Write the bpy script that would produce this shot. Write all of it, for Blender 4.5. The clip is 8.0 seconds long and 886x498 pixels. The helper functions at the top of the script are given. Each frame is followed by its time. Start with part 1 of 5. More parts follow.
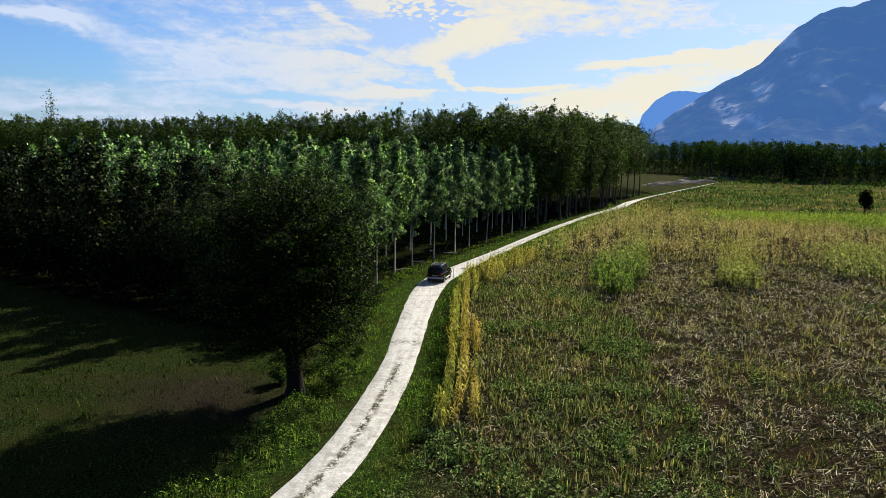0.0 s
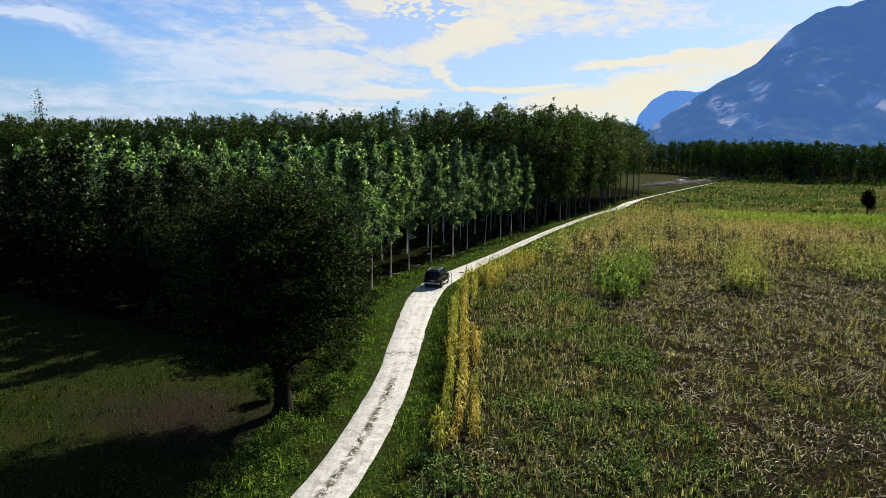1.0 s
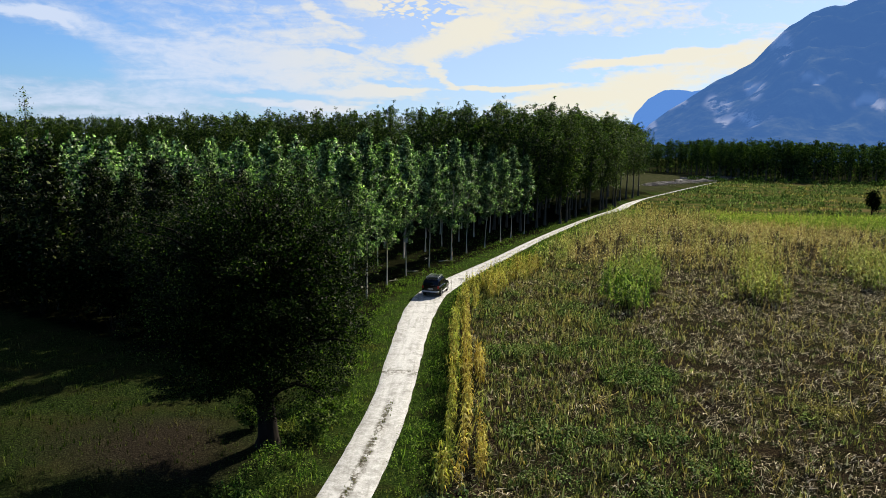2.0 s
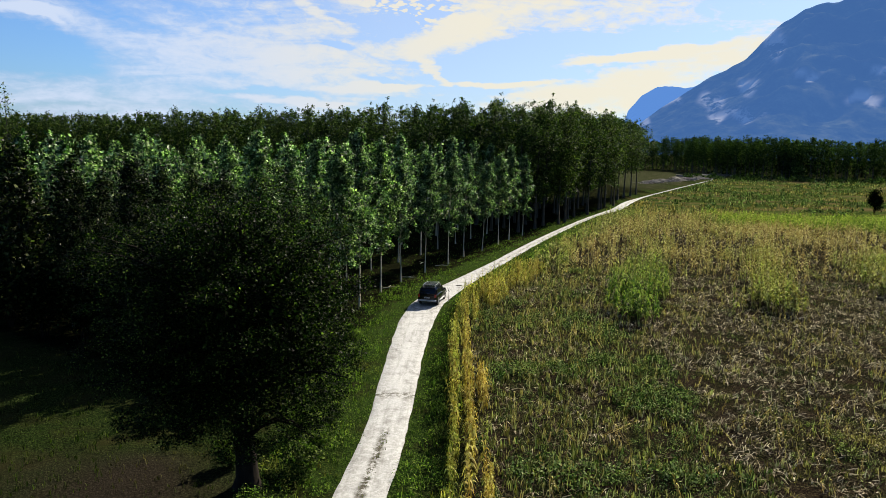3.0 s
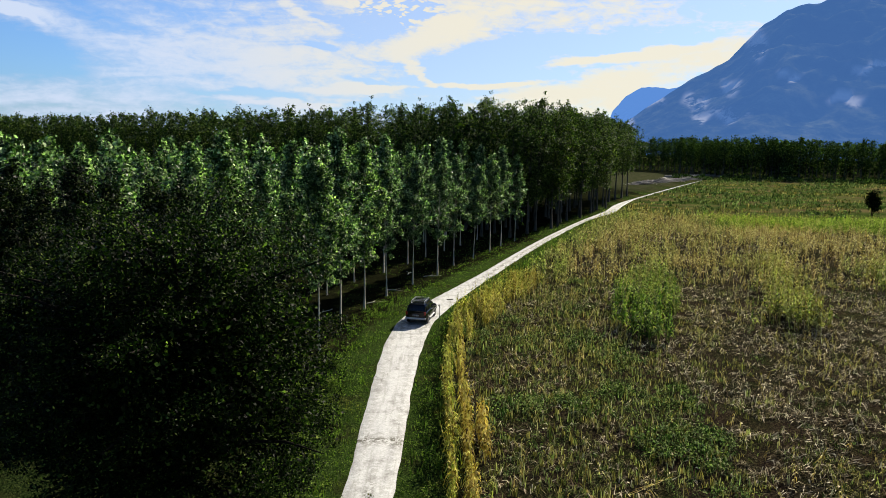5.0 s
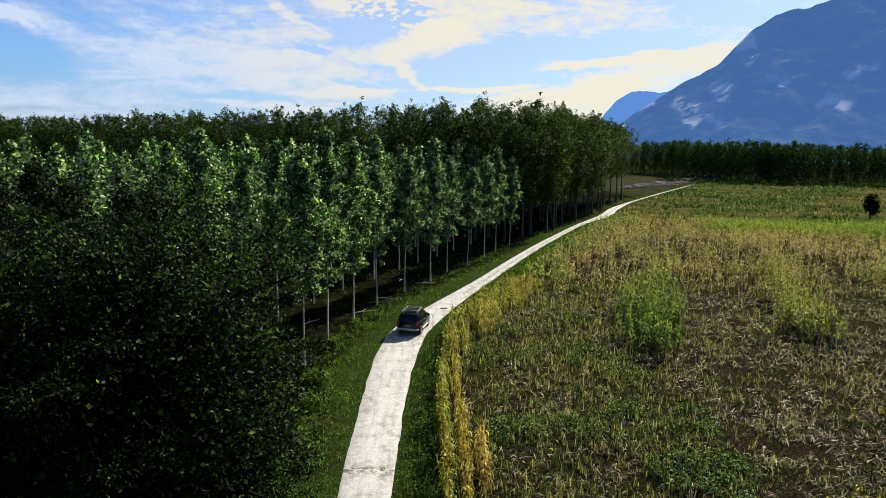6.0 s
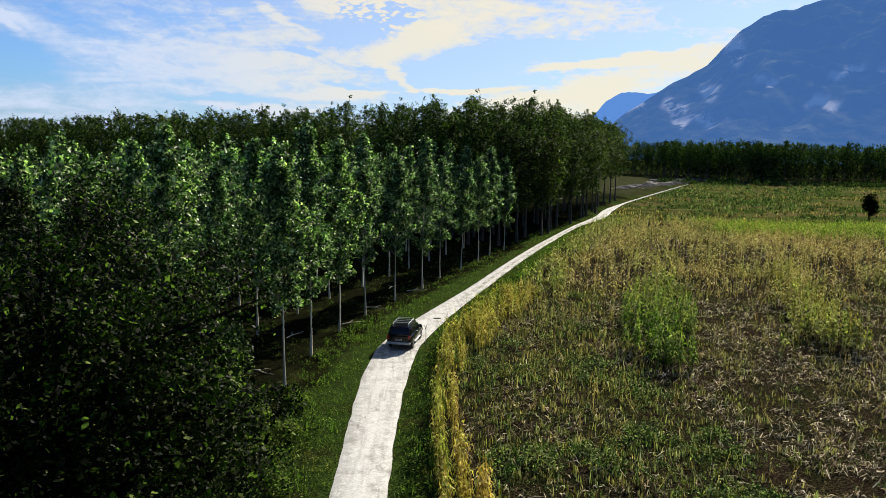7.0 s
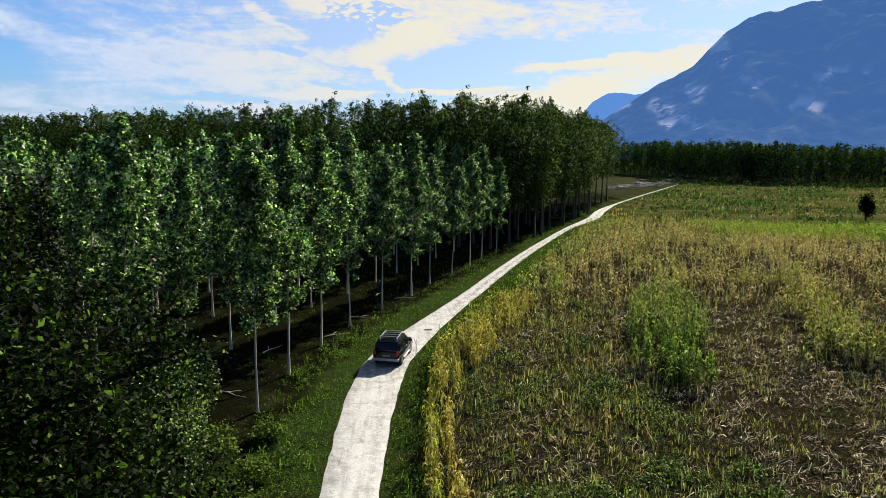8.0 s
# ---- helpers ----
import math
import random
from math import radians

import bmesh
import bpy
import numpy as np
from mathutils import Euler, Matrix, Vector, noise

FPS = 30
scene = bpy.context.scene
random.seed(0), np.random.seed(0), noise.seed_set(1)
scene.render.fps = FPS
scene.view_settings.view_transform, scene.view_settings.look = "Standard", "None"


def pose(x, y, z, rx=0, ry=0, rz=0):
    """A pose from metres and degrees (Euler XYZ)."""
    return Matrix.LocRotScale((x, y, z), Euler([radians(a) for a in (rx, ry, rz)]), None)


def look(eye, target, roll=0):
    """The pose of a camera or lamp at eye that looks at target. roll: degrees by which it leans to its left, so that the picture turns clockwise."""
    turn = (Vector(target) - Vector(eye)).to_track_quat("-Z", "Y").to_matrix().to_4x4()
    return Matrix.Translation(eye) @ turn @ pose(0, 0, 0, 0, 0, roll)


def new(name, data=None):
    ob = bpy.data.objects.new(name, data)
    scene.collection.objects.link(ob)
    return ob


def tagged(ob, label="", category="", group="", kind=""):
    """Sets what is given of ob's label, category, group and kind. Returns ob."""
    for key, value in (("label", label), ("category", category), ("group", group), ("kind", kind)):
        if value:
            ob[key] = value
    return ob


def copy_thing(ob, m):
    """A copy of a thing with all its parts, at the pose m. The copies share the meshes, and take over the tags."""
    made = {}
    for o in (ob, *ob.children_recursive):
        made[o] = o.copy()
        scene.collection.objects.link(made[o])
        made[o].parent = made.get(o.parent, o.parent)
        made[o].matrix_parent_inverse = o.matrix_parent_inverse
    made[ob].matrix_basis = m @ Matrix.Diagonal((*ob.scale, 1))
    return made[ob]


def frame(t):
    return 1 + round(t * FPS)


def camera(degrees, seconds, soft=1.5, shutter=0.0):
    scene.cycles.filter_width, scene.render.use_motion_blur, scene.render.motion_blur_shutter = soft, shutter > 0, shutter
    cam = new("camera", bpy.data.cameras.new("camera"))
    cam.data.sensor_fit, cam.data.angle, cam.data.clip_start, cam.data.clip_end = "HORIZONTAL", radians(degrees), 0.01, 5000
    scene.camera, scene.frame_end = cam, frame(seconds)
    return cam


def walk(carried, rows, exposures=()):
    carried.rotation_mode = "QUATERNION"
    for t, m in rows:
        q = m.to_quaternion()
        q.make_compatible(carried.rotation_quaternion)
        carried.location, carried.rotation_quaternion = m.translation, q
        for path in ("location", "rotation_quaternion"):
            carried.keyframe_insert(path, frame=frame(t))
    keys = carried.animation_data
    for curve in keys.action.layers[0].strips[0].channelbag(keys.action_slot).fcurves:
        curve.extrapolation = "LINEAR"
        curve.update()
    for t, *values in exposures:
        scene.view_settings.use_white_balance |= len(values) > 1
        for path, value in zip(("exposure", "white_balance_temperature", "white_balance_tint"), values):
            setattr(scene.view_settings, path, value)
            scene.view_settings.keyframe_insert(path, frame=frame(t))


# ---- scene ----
cam = camera(63.9, 8.0, soft=0.5)
PATH = [
    (0, (3.183, -1.223, 14.988), (3.122, 0.756, 14.703), 1.3),
    (0.5, (3.144, 0.038, 14.972), (3.087, 2.017, 14.687), 1.3),
    (1, (3.044, 1.625, 15.026), (2.991, 3.604, 14.741), 1.2),
    (1.5, (2.829, 3.53, 15.075), (2.781, 5.509, 14.79), 1.2),
    (3, (2.122, 9.699, 15.555), (2.099, 11.677, 15.258), 1.3),
    (3.5, (1.989, 11.541, 15.638), (1.976, 13.519, 15.34), 1.2),
    (4, (1.912, 13.159, 15.668), (1.908, 15.137, 15.372), 1.0),
    (4.5, (1.791, 14.713, 15.649), (1.797, 16.691, 15.353), 1.0),
    (6, (1.501, 19.917, 15.247), (1.542, 21.896, 14.964), 1.2),
    (6.5, (1.503, 22.096, 15.15), (1.556, 24.075, 14.869), 1.0),
    (7, (1.357, 24.45, 14.974), (1.425, 26.429, 14.696), 1.0),
    (7.5, (1.242, 26.894, 14.827), (1.327, 28.873, 14.55), 1.1),
    (8, (1.199, 29.422, 14.703), (1.303, 31.4, 14.426), 1.1),
]
walk(cam, [(t, look(eye, target, roll)) for t, eye, target, roll in PATH], exposures=[(0, 1.41), (8, 1.41)])

# ---- world and sun ----
SUN_AZ, SUN_EL = 33.0, 33.0      # degrees right of +y, above the horizon
sun_way = Vector((math.sin(radians(SUN_AZ)) * math.cos(radians(SUN_EL)),
                  math.cos(radians(SUN_AZ)) * math.cos(radians(SUN_EL)), math.sin(radians(SUN_EL))))
sun_data = bpy.data.lights.new("sun", "SUN")
sun_data.energy, sun_data.angle, sun_data.color = 5.0, radians(0.9), (1.0, 0.91, 0.76)
sun = new("sun", sun_data)
sun.matrix_world = look(sun_way * 300, (0, 0, 0))

world = bpy.data.worlds.new("sky")
scene.world = world
world.use_nodes = True


# drifts of cloud and rifts between them: bearing, height, half length, half thickness (degrees), tilt, weight
CLOUDS = [
    (-31.0, 8.4, 3.4, 0.5, -4, 0.55), (-29.2, 7.9, 1.6, 0.4, -30, 0.40), (-5.2, 10.8, 5.5, 1.8, -12, 0.45),
    (-10.9, 9.8, 2.7, 0.4, -25, 0.30), (-18.7, 5.5, 19.2, 3.2, -9, 0.22), (-10.2, 7.0, 11.0, 2.5, -4, 0.22),
    (-0.3, 7.9, 4.3, 1.7, 8, 0.50), (-1.9, 5.4, 2.2, 0.5, -38, 0.50), (6.4, 10.5, 13.7, 2.5, -4, 0.34),
    (14.3, 6.9, 7.5, 0.5, 8, 0.60), (18.6, 6.4, 10.5, 1.5, 14, 0.36), (3.1, 4.6, 5.9, 0.35, 4, 0.55),
    (11.0, 3.7, 9.5, 1.9, 6, 0.38), (-6.2, 4.1, 5.0, 0.45, 2, 0.55), (-12.8, 3.0, 5.5, 0.35, -3, 0.50),
    (-28.3, 2.4, 11.9, 1.8, 2, 0.16)]
RIFTS = [
    (-33.5, 5.9, 8.5, 1.9, -8, 0.70), (-29.5, 6.8, 6.5, 1.1, -14, 0.30), (-25.0, 8.5, 5.5, 0.8, -16, 0.26),
    (2.2, 6.2, 5.5, 1.9, 4, 0.34), (10.3, 8.0, 8.7, 1.0, 6, 0.24), (-14.5, 3.4, 4.6, 0.4, -2, 0.50),
    (-9.3, 7.1, 1.6, 0.3, -14, 0.36), (-5.2, 3.0, 2.7, 0.4, 3, 0.50), (-2.8, 10.1, 3.2, 0.7, 10, 0.36),
    (-5.8, 4.8, 2.7, 0.3, -6, 0.30), (0.9, 4.1, 5.0, 0.4, 0, 0.40)]


def sky_nodes():
    nt = world.node_tree
    nt.nodes.clear()
    N, L = nt.nodes.new, nt.links.new

    def math_node(op, a, b=None):
        n = N("ShaderNodeMath")
        n.operation = op
        for k, v in enumerate((a, b)):
            if v is None:
                continue
            if isinstance(v, (int, float)):
                n.inputs[k].default_value = v
            else:
                L(v, n.inputs[k])
        return n.outputs[0]

    def span(value, a, b, c=0.0, d=1.0, soft=True):
        n = N("ShaderNodeMapRange")
        n.interpolation_type = "SMOOTHSTEP" if soft else "LINEAR"
        L(value, n.inputs["Value"])
        for key, v in (("From Min", a), ("From Max", b), ("To Min", c), ("To Max", d)):
            n.inputs[key].default_value = v
        return n.outputs[0]

    def noise_of(vector, scale, detail, rough, stretch, turn, shift, distort=0.0):
        mp = N("ShaderNodeMapping")
        mp.inputs["Scale"].default_value = stretch
        mp.inputs["Rotation"].default_value = (0, 0, radians(turn))
        mp.inputs["Location"].default_value = shift
        L(vector, mp.inputs["Vector"])
        n = N("ShaderNodeTexNoise")
        n.inputs["Scale"].default_value, n.inputs["Detail"].default_value = scale, detail
        n.inputs["Roughness"].default_value = rough
        n.inputs["Distortion"].default_value = distort
        L(mp.outputs[0], n.inputs["Vector"])
        return n.outputs["Fac"]

    out = N("ShaderNodeOutputWorld")
    sky = N("ShaderNodeTexSky")
    sky.sky_type, sky.sun_disc = "NISHITA", False
    sky.sun_elevation, sky.sun_rotation = radians(SUN_EL), radians(SUN_AZ)
    sky.air_density, sky.dust_density, sky.ozone_density = 1.0, 0.6, 2.5
    blue = N("ShaderNodeBackground")
    blue.inputs["Strength"].default_value = 0.042
    tint = N("ShaderNodeMix")
    tint.data_type, tint.blend_type = "RGBA", "MULTIPLY"
    tint.inputs["Factor"].default_value = 1.0
    L(sky.outputs[0], tint.inputs["A"])
    tint.inputs["B"].default_value = (0.54, 0.82, 1.24, 1)
    L(tint.outputs["Result"], blue.inputs["Color"])
    tc = N("ShaderNodeTexCoord")
    sep = N("ShaderNodeSeparateXYZ")
    L(tc.outputs["Generated"], sep.inputs[0])
    x, y, z = sep.outputs
    # a flat sheet of cloud overhead
    up = math_node("ADD", math_node("MAXIMUM", z, 0.0), 0.10)
    flat = N("ShaderNodeCombineXYZ")
    L(math_node("DIVIDE", x, up), flat.inputs[0])
    L(math_node("DIVIDE", y, up), flat.inputs[1])
    # bearing and height in degrees
    level = math_node("SQRT", math_node("ADD", math_node("MULTIPLY", x, x), math_node("MULTIPLY", y, y)))
    bearing = math_node("MULTIPLY", math_node("ARCTAN2", x, y), 57.3)
    height = math_node("MULTIPLY", math_node("DIVIDE", z, math_node("MAXIMUM", level, 0.02)), 57.3)
    chart = N("ShaderNodeCombineXYZ")
    L(bearing, chart.inputs[0])
    L(height, chart.inputs[1])
    wave_x = math_node("MULTIPLY", math_node("SUBTRACT", noise_of(chart.outputs[0], 0.35, 4, 0.6, (0.6, 1.6, 1), 0, (3, 1, 0)), 0.5), 4.0)
    wave_y = math_node("MULTIPLY", math_node("SUBTRACT", noise_of(chart.outputs[0], 0.40, 4, 0.6, (0.5, 1.4, 1), 6, (9, 5, 2)), 0.5), 1.7)
    warped = N("ShaderNodeCombineXYZ")
    L(math_node("ADD", bearing, wave_x), warped.inputs[0])
    L(math_node("ADD", height, wave_y), warped.inputs[1])

    veil = noise_of(flat.outputs[0], 0.60, 8, 0.58, (0.85, 0.62, 1), 30, (1.7, 0.9, 0.0), 1.1)
    wisps = noise_of(chart.outputs[0], 0.30, 9, 0.60, (0.42, 1.9, 1), 7, (4.0, 2.0, 0.0), 0.9)
    wool = noise_of(chart.outputs[0], 1.25, 7, 0.60, (0.75, 1.5, 1), 10, (0.0, 7.0, 1.0), 0.5)
    total = math_node("ADD", math_node("MULTIPLY", veil, 0.45), math_node("ADD", math_node("MULTIPLY", wisps, 1.15), math_node("MULTIPLY", wool, 0.62)))
    total = math_node("SUBTRACT", total, 0.60)

    def lens(a, h, rx, ry, turn):
        mp = N("ShaderNodeMapping")
        mp.vector_type = "TEXTURE"
        mp.inputs["Location"].default_value = (a, h, 0)
        mp.inputs["Rotation"].default_value = (0, 0, radians(turn))
        mp.inputs["Scale"].default_value = (rx * 1.25, ry * 1.25, 1)
        L(warped.outputs[0], mp.inputs["Vector"])
        g = N("ShaderNodeTexGradient")
        g.gradient_type = "SPHERICAL"
        L(mp.outputs[0], g.inputs["Vector"])
        return span(g.outputs["Fac"], 0.0, 0.75)

    for sign, drifts in ((1, CLOUDS), (-1, RIFTS)):
        for a, h, rx, ry, turn, weight in drifts:
            total = math_node("ADD", total, math_node("MULTIPLY", lens(a, h, rx, ry, turn), sign * weight))
    # a small shoal of mackerel cloud
    cells = N("ShaderNodeTexVoronoi")
    cells.inputs["Scale"].default_value = 1.0
    mp = N("ShaderNodeMapping")
    mp.inputs["Scale"].default_value = (1.7, 4.2, 1)
    mp.inputs["Rotation"].default_value = (0, 0, radians(14))
    L(warped.outputs[0], mp.inputs["Vector"])
    L(mp.outputs[0], cells.inputs["Vector"])
    shoal = math_node("MULTIPLY", lens(-3.6, 10.4, 4.2, 1.5, -8), span(cells.outputs["Distance"], 0.15, 0.85, 0.30, -0.60))
    total = math_node("ADD", total, shoal)
    cover = span(total, 0.10, 1.02)
    # clear behind, veiled towards the sun's side
    toward = N("ShaderNodeVectorMath")
    toward.operation = "DOT_PRODUCT"
    L(tc.outputs["Generated"], toward.inputs[0])
    toward.inputs[1].default_value = sun_way
    cover = math_node("MAXIMUM", cover, span(toward.outputs["Value"], 0.46, 0.74, 0.05, 0.52))
    lit = span(toward.outputs["Value"], -0.05, 0.45, 0.02, 0.95)
    white = N("ShaderNodeBackground")
    tone = N("ShaderNodeMix")
    tone.data_type = "RGBA"
    L(math_node("MULTIPLY", span(cover, 0.25, 0.95), span(toward.outputs["Value"], 0.50, 0.82, 0.15, 1.0)), tone.inputs["Factor"])
    tone.inputs["A"].default_value = (0.68, 0.82, 1.10, 1)
    tone.inputs["B"].default_value = (1.02, 0.95, 0.76, 1)
    L(tone.outputs["Result"], white.inputs["Color"])
    L(span(cover, 0.2, 1.0, 0.285, 0.335), white.inputs["Strength"])
    mix = N("ShaderNodeMixShader")
    L(math_node("MULTIPLY", cover, lit), mix.inputs["Fac"])
    L(blue.outputs[0], mix.inputs[1])
    L(white.outputs[0], mix.inputs[2])
    L(mix.outputs[0], out.inputs["Surface"])


sky_nodes()


# ---- materials ----
def shader(name):
    m = bpy.data.materials.new(name)
    m.use_nodes = True
    nt = m.node_tree
    bsdf = nt.nodes["Principled BSDF"]
    return m, nt, bsdf, nt.nodes.new, nt.links.new


def noise_node(nt, scale, detail=4, rough=0.55, stretch=None, turn=0.0):
    n = nt.nodes.new("ShaderNodeTexNoise")
    n.inputs["Scale"].default_value, n.inputs["Detail"].default_value = scale, detail
    n.inputs["Roughness"].default_value = rough
    tc = nt.nodes.new("ShaderNodeTexCoord")
    if stretch:
        mp = nt.nodes.new("ShaderNodeMapping")
        mp.inputs["Scale"].default_value = stretch
        mp.inputs["Rotation"].default_value = (0, 0, radians(turn))
        nt.links.new(tc.outputs["Object"], mp.inputs[0])
        nt.links.new(mp.outputs[0], n.inputs["Vector"])
    else:
        nt.links.new(tc.outputs["Object"], n.inputs["Vector"])
    return n.outputs["Fac"]


def ramp(nt, fac, stops):
    r = nt.nodes.new("ShaderNodeValToRGB")
    while len(r.color_ramp.elements) < len(stops):
        r.color_ramp.elements.new(0.5)
    for e, (p, c) in zip(r.color_ramp.elements, stops):
        e.position, e.color = p, (*c, 1)
    nt.links.new(fac, r.inputs[0])
    return r.outputs[0]


def blend(nt, fac, a, b, kind="MIX"):
    n = nt.nodes.new("ShaderNodeMix")
    n.data_type, n.blend_type = "RGBA", kind
    for sock, v in (("Factor", fac), ("A", a), ("B", b)):
        if isinstance(v, (int, float)):
            n.inputs[sock].default_value = v
        elif isinstance(v, tuple):
            n.inputs[sock].default_value = (*v, 1)
        else:
            nt.links.new(v, n.inputs[sock])
    return n.outputs["Result"]


def attr(nt, name):
    n = nt.nodes.new("ShaderNodeAttribute")
    n.attribute_name = name
    return n.outputs["Fac"]


def bump(nt, bsdf, height, strength, distance):
    b = nt.nodes.new("ShaderNodeBump")
    b.inputs["Strength"].default_value, b.inputs["Distance"].default_value = strength, distance
    nt.links.new(height, b.inputs["Height"])
    nt.links.new(b.outputs[0], bsdf.inputs["Normal"])


def leaf_material(name, dark, mid, light, see=0.35, rough=0.5, dry=None, spec=0.3, middle=0.55, clump=0.0):
    """Leaves: colour differs from leaf to leaf and from plant to plant; part of the light passes through."""
    m, nt, bsdf, N, L = shader(name)
    geo = N("ShaderNodeNewGeometry")
    info = N("ShaderNodeObjectInfo")
    c = ramp(nt, geo.outputs["Random Per Island"], [(0.0, dark), (middle, mid), (1.0, light)])
    # noise paints whole clumps bright and dark, as lit tips and shaded gaps
    big = noise_node(nt, 1.1, 3)
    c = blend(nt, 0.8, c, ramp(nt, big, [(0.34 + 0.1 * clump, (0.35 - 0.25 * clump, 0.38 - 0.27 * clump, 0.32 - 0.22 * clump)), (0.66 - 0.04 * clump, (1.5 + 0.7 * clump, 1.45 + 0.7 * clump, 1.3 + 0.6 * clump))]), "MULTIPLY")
    c = blend(nt, 0.5, c, ramp(nt, info.outputs["Random"], [(0.0, (0.7, 0.75, 0.8)), (0.6, (1.0, 1.0, 0.95)), (1.0, (1.3, 1.2, 0.9))]), "MULTIPLY")
    if dry:
        c = blend(nt, attr(nt, "dry"), c, ramp(nt, geo.outputs["Random Per Island"], dry))
    L(c, bsdf.inputs["Base Color"])
    bsdf.inputs["Roughness"].default_value = rough
    bsdf.inputs["Specular IOR Level"].default_value = spec
    tr = N("ShaderNodeBsdfTranslucent")
    pass_tint = blend(nt, attr(nt, "dry"), (0.92, 1.28, 0.5), (1.05, 1.12, 0.5)) if dry else (0.86, 1.30, 0.52)
    warm = blend(nt, 1.0, c, pass_tint, "MULTIPLY")
    L(warm, tr.inputs["Color"])
    ms = N("ShaderNodeMixShader")
    ms.inputs[0].default_value = see
    L(bsdf.outputs[0], ms.inputs[1])
    L(tr.outputs[0], ms.inputs[2])
    L(ms.outputs[0], nt.nodes["Material Output"].inputs["Surface"])
    return m


def plain_material(name, a, b, scale, rough=0.7, metal=0.0, relief=0.0, stretch=None, spec=0.5):
    m, nt, bsdf, N, L = shader(name)
    f = noise_node(nt, scale, 6, 0.6, stretch)
    g = noise_node(nt, scale * 0.17, 3)
    c = blend(nt, 0.5, ramp(nt, f, [(0.3, a), (0.7, b)]), ramp(nt, g, [(0.3, (0.75, 0.75, 0.75)), (0.7, (1.2, 1.2, 1.2))]), "MULTIPLY")
    L(c, bsdf.inputs["Base Color"])
    bsdf.inputs["Roughness"].default_value, bsdf.inputs["Metallic"].default_value = rough, metal
    bsdf.inputs["Specular IOR Level"].default_value = spec
    if relief:
        bump(nt, bsdf, f, 0.7, relief)
    return m


# near-black leaves with a few pale ones: crown shade and highlights as colour
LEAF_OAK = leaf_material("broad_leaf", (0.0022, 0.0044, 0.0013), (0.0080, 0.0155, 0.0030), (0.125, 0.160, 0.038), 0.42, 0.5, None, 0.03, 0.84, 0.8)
# darker copy of the poplar leaf, for the edge trees' shaded side
LEAF_EDGE_SHADED = leaf_material("edge_leaf_shaded", (0.0025, 0.0056, 0.0012), (0.0068, 0.013, 0.0031), (0.1054, 0.1302, 0.0434), 0.17, 0.5, None, 0.04, 0.77)
# the very pale share of leaves paints sun glints; real gloss is low
LEAF_POPLAR = leaf_material("poplar_leaf", (0.0043, 0.0129, 0.0036), (0.0485, 0.0984, 0.0299), (0.4706, 0.5561, 0.3137), 0.36, 0.45, None, 0.12, 0.60, 0.45)
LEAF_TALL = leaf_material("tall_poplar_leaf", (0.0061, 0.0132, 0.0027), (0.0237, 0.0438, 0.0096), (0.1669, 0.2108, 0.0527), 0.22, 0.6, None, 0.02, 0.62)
DRY = [(0.0, (0.0499, 0.0256, 0.0125)), (0.5, (0.3066, 0.2246, 0.0669)), (1.0, (0.6417, 0.549, 0.2941))]
LEAF_CORN = leaf_material("corn_leaf", (0.0086, 0.026, 0.0044), (0.0607, 0.1259, 0.0139), (0.3992, 0.4861, 0.0955), 0.36, 0.6, DRY, 0.02, 0.6)
DRY_ROW = [(0.0, (0.066, 0.0352, 0.0088)), (0.45, (0.352, 0.2376, 0.044)), (1.0, (0.6512, 0.528, 0.1936))]
LEAF_ROW = leaf_material("row_corn_leaf", (0.0108, 0.027, 0.0045), (0.1125, 0.1665, 0.0252), (0.45, 0.486, 0.126), 0.40, 0.6, DRY_ROW, 0.02, 0.5)
LEAF_WEED = leaf_material("weed_leaf", (0.0052, 0.0134, 0.0037), (0.0342, 0.0655, 0.0223), (0.2976, 0.3571, 0.186), 0.28, 0.7,
                          [(0.0, (0.0209, 0.0179, 0.0070)), (0.55, (0.186, 0.16, 0.0552)), (1.0, (0.5208, 0.4464, 0.2411))], 0.0)
# near-black leaf with deep shade in its colour, also on the lone bush
LEAF_SHADE_DARK = leaf_material("shade_dark_leaf", (0.0019, 0.0037, 0.0012), (0.0037, 0.0068, 0.0019), (0.0341, 0.0422, 0.0136), 0.10, 0.6, None, 0.0, 0.8)
LEAF_LUSH = leaf_material("lush_corn_leaf", (0.0237, 0.0632, 0.0079), (0.1344, 0.2213, 0.0237), (0.4427, 0.5217, 0.1186), 0.40, 0.6, DRY, 0.0, 0.5)
LEAF_FAR = leaf_material("far_wood_leaf", (0.0067, 0.0134, 0.0044), (0.0253, 0.0432, 0.0134), (0.1414, 0.1786, 0.0632), 0.24, 0.7, None, 0.0, 0.62)
STRAW = leaf_material("straw", (0.006, 0.0045, 0.003), (0.130, 0.100, 0.068), (0.68, 0.58, 0.45), 0.10, 0.8, None, 0.0, 0.64)
LEAF_GRASS = leaf_material("grass_blade", (0.0076, 0.0195, 0.0031), (0.0452, 0.0904, 0.0195), (0.211, 0.2938, 0.0716), 0.33, 0.7,
                           [(0.0, (0.0226, 0.0195, 0.0061)), (0.5, (0.0753, 0.0678, 0.0188)), (1.0, (0.1958, 0.1733, 0.0603))], 0.0)
# darker copy of the grass blades, with the trees' shade in the colour
LEAF_MEADOW_SHADED = leaf_material("meadow_blade_shaded", (0.0037, 0.008, 0.0019), (0.0147, 0.0281, 0.0055), (0.0917, 0.1161, 0.0275), 0.28, 0.7,
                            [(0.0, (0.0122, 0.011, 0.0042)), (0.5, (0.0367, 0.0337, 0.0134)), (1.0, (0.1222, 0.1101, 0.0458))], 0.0)
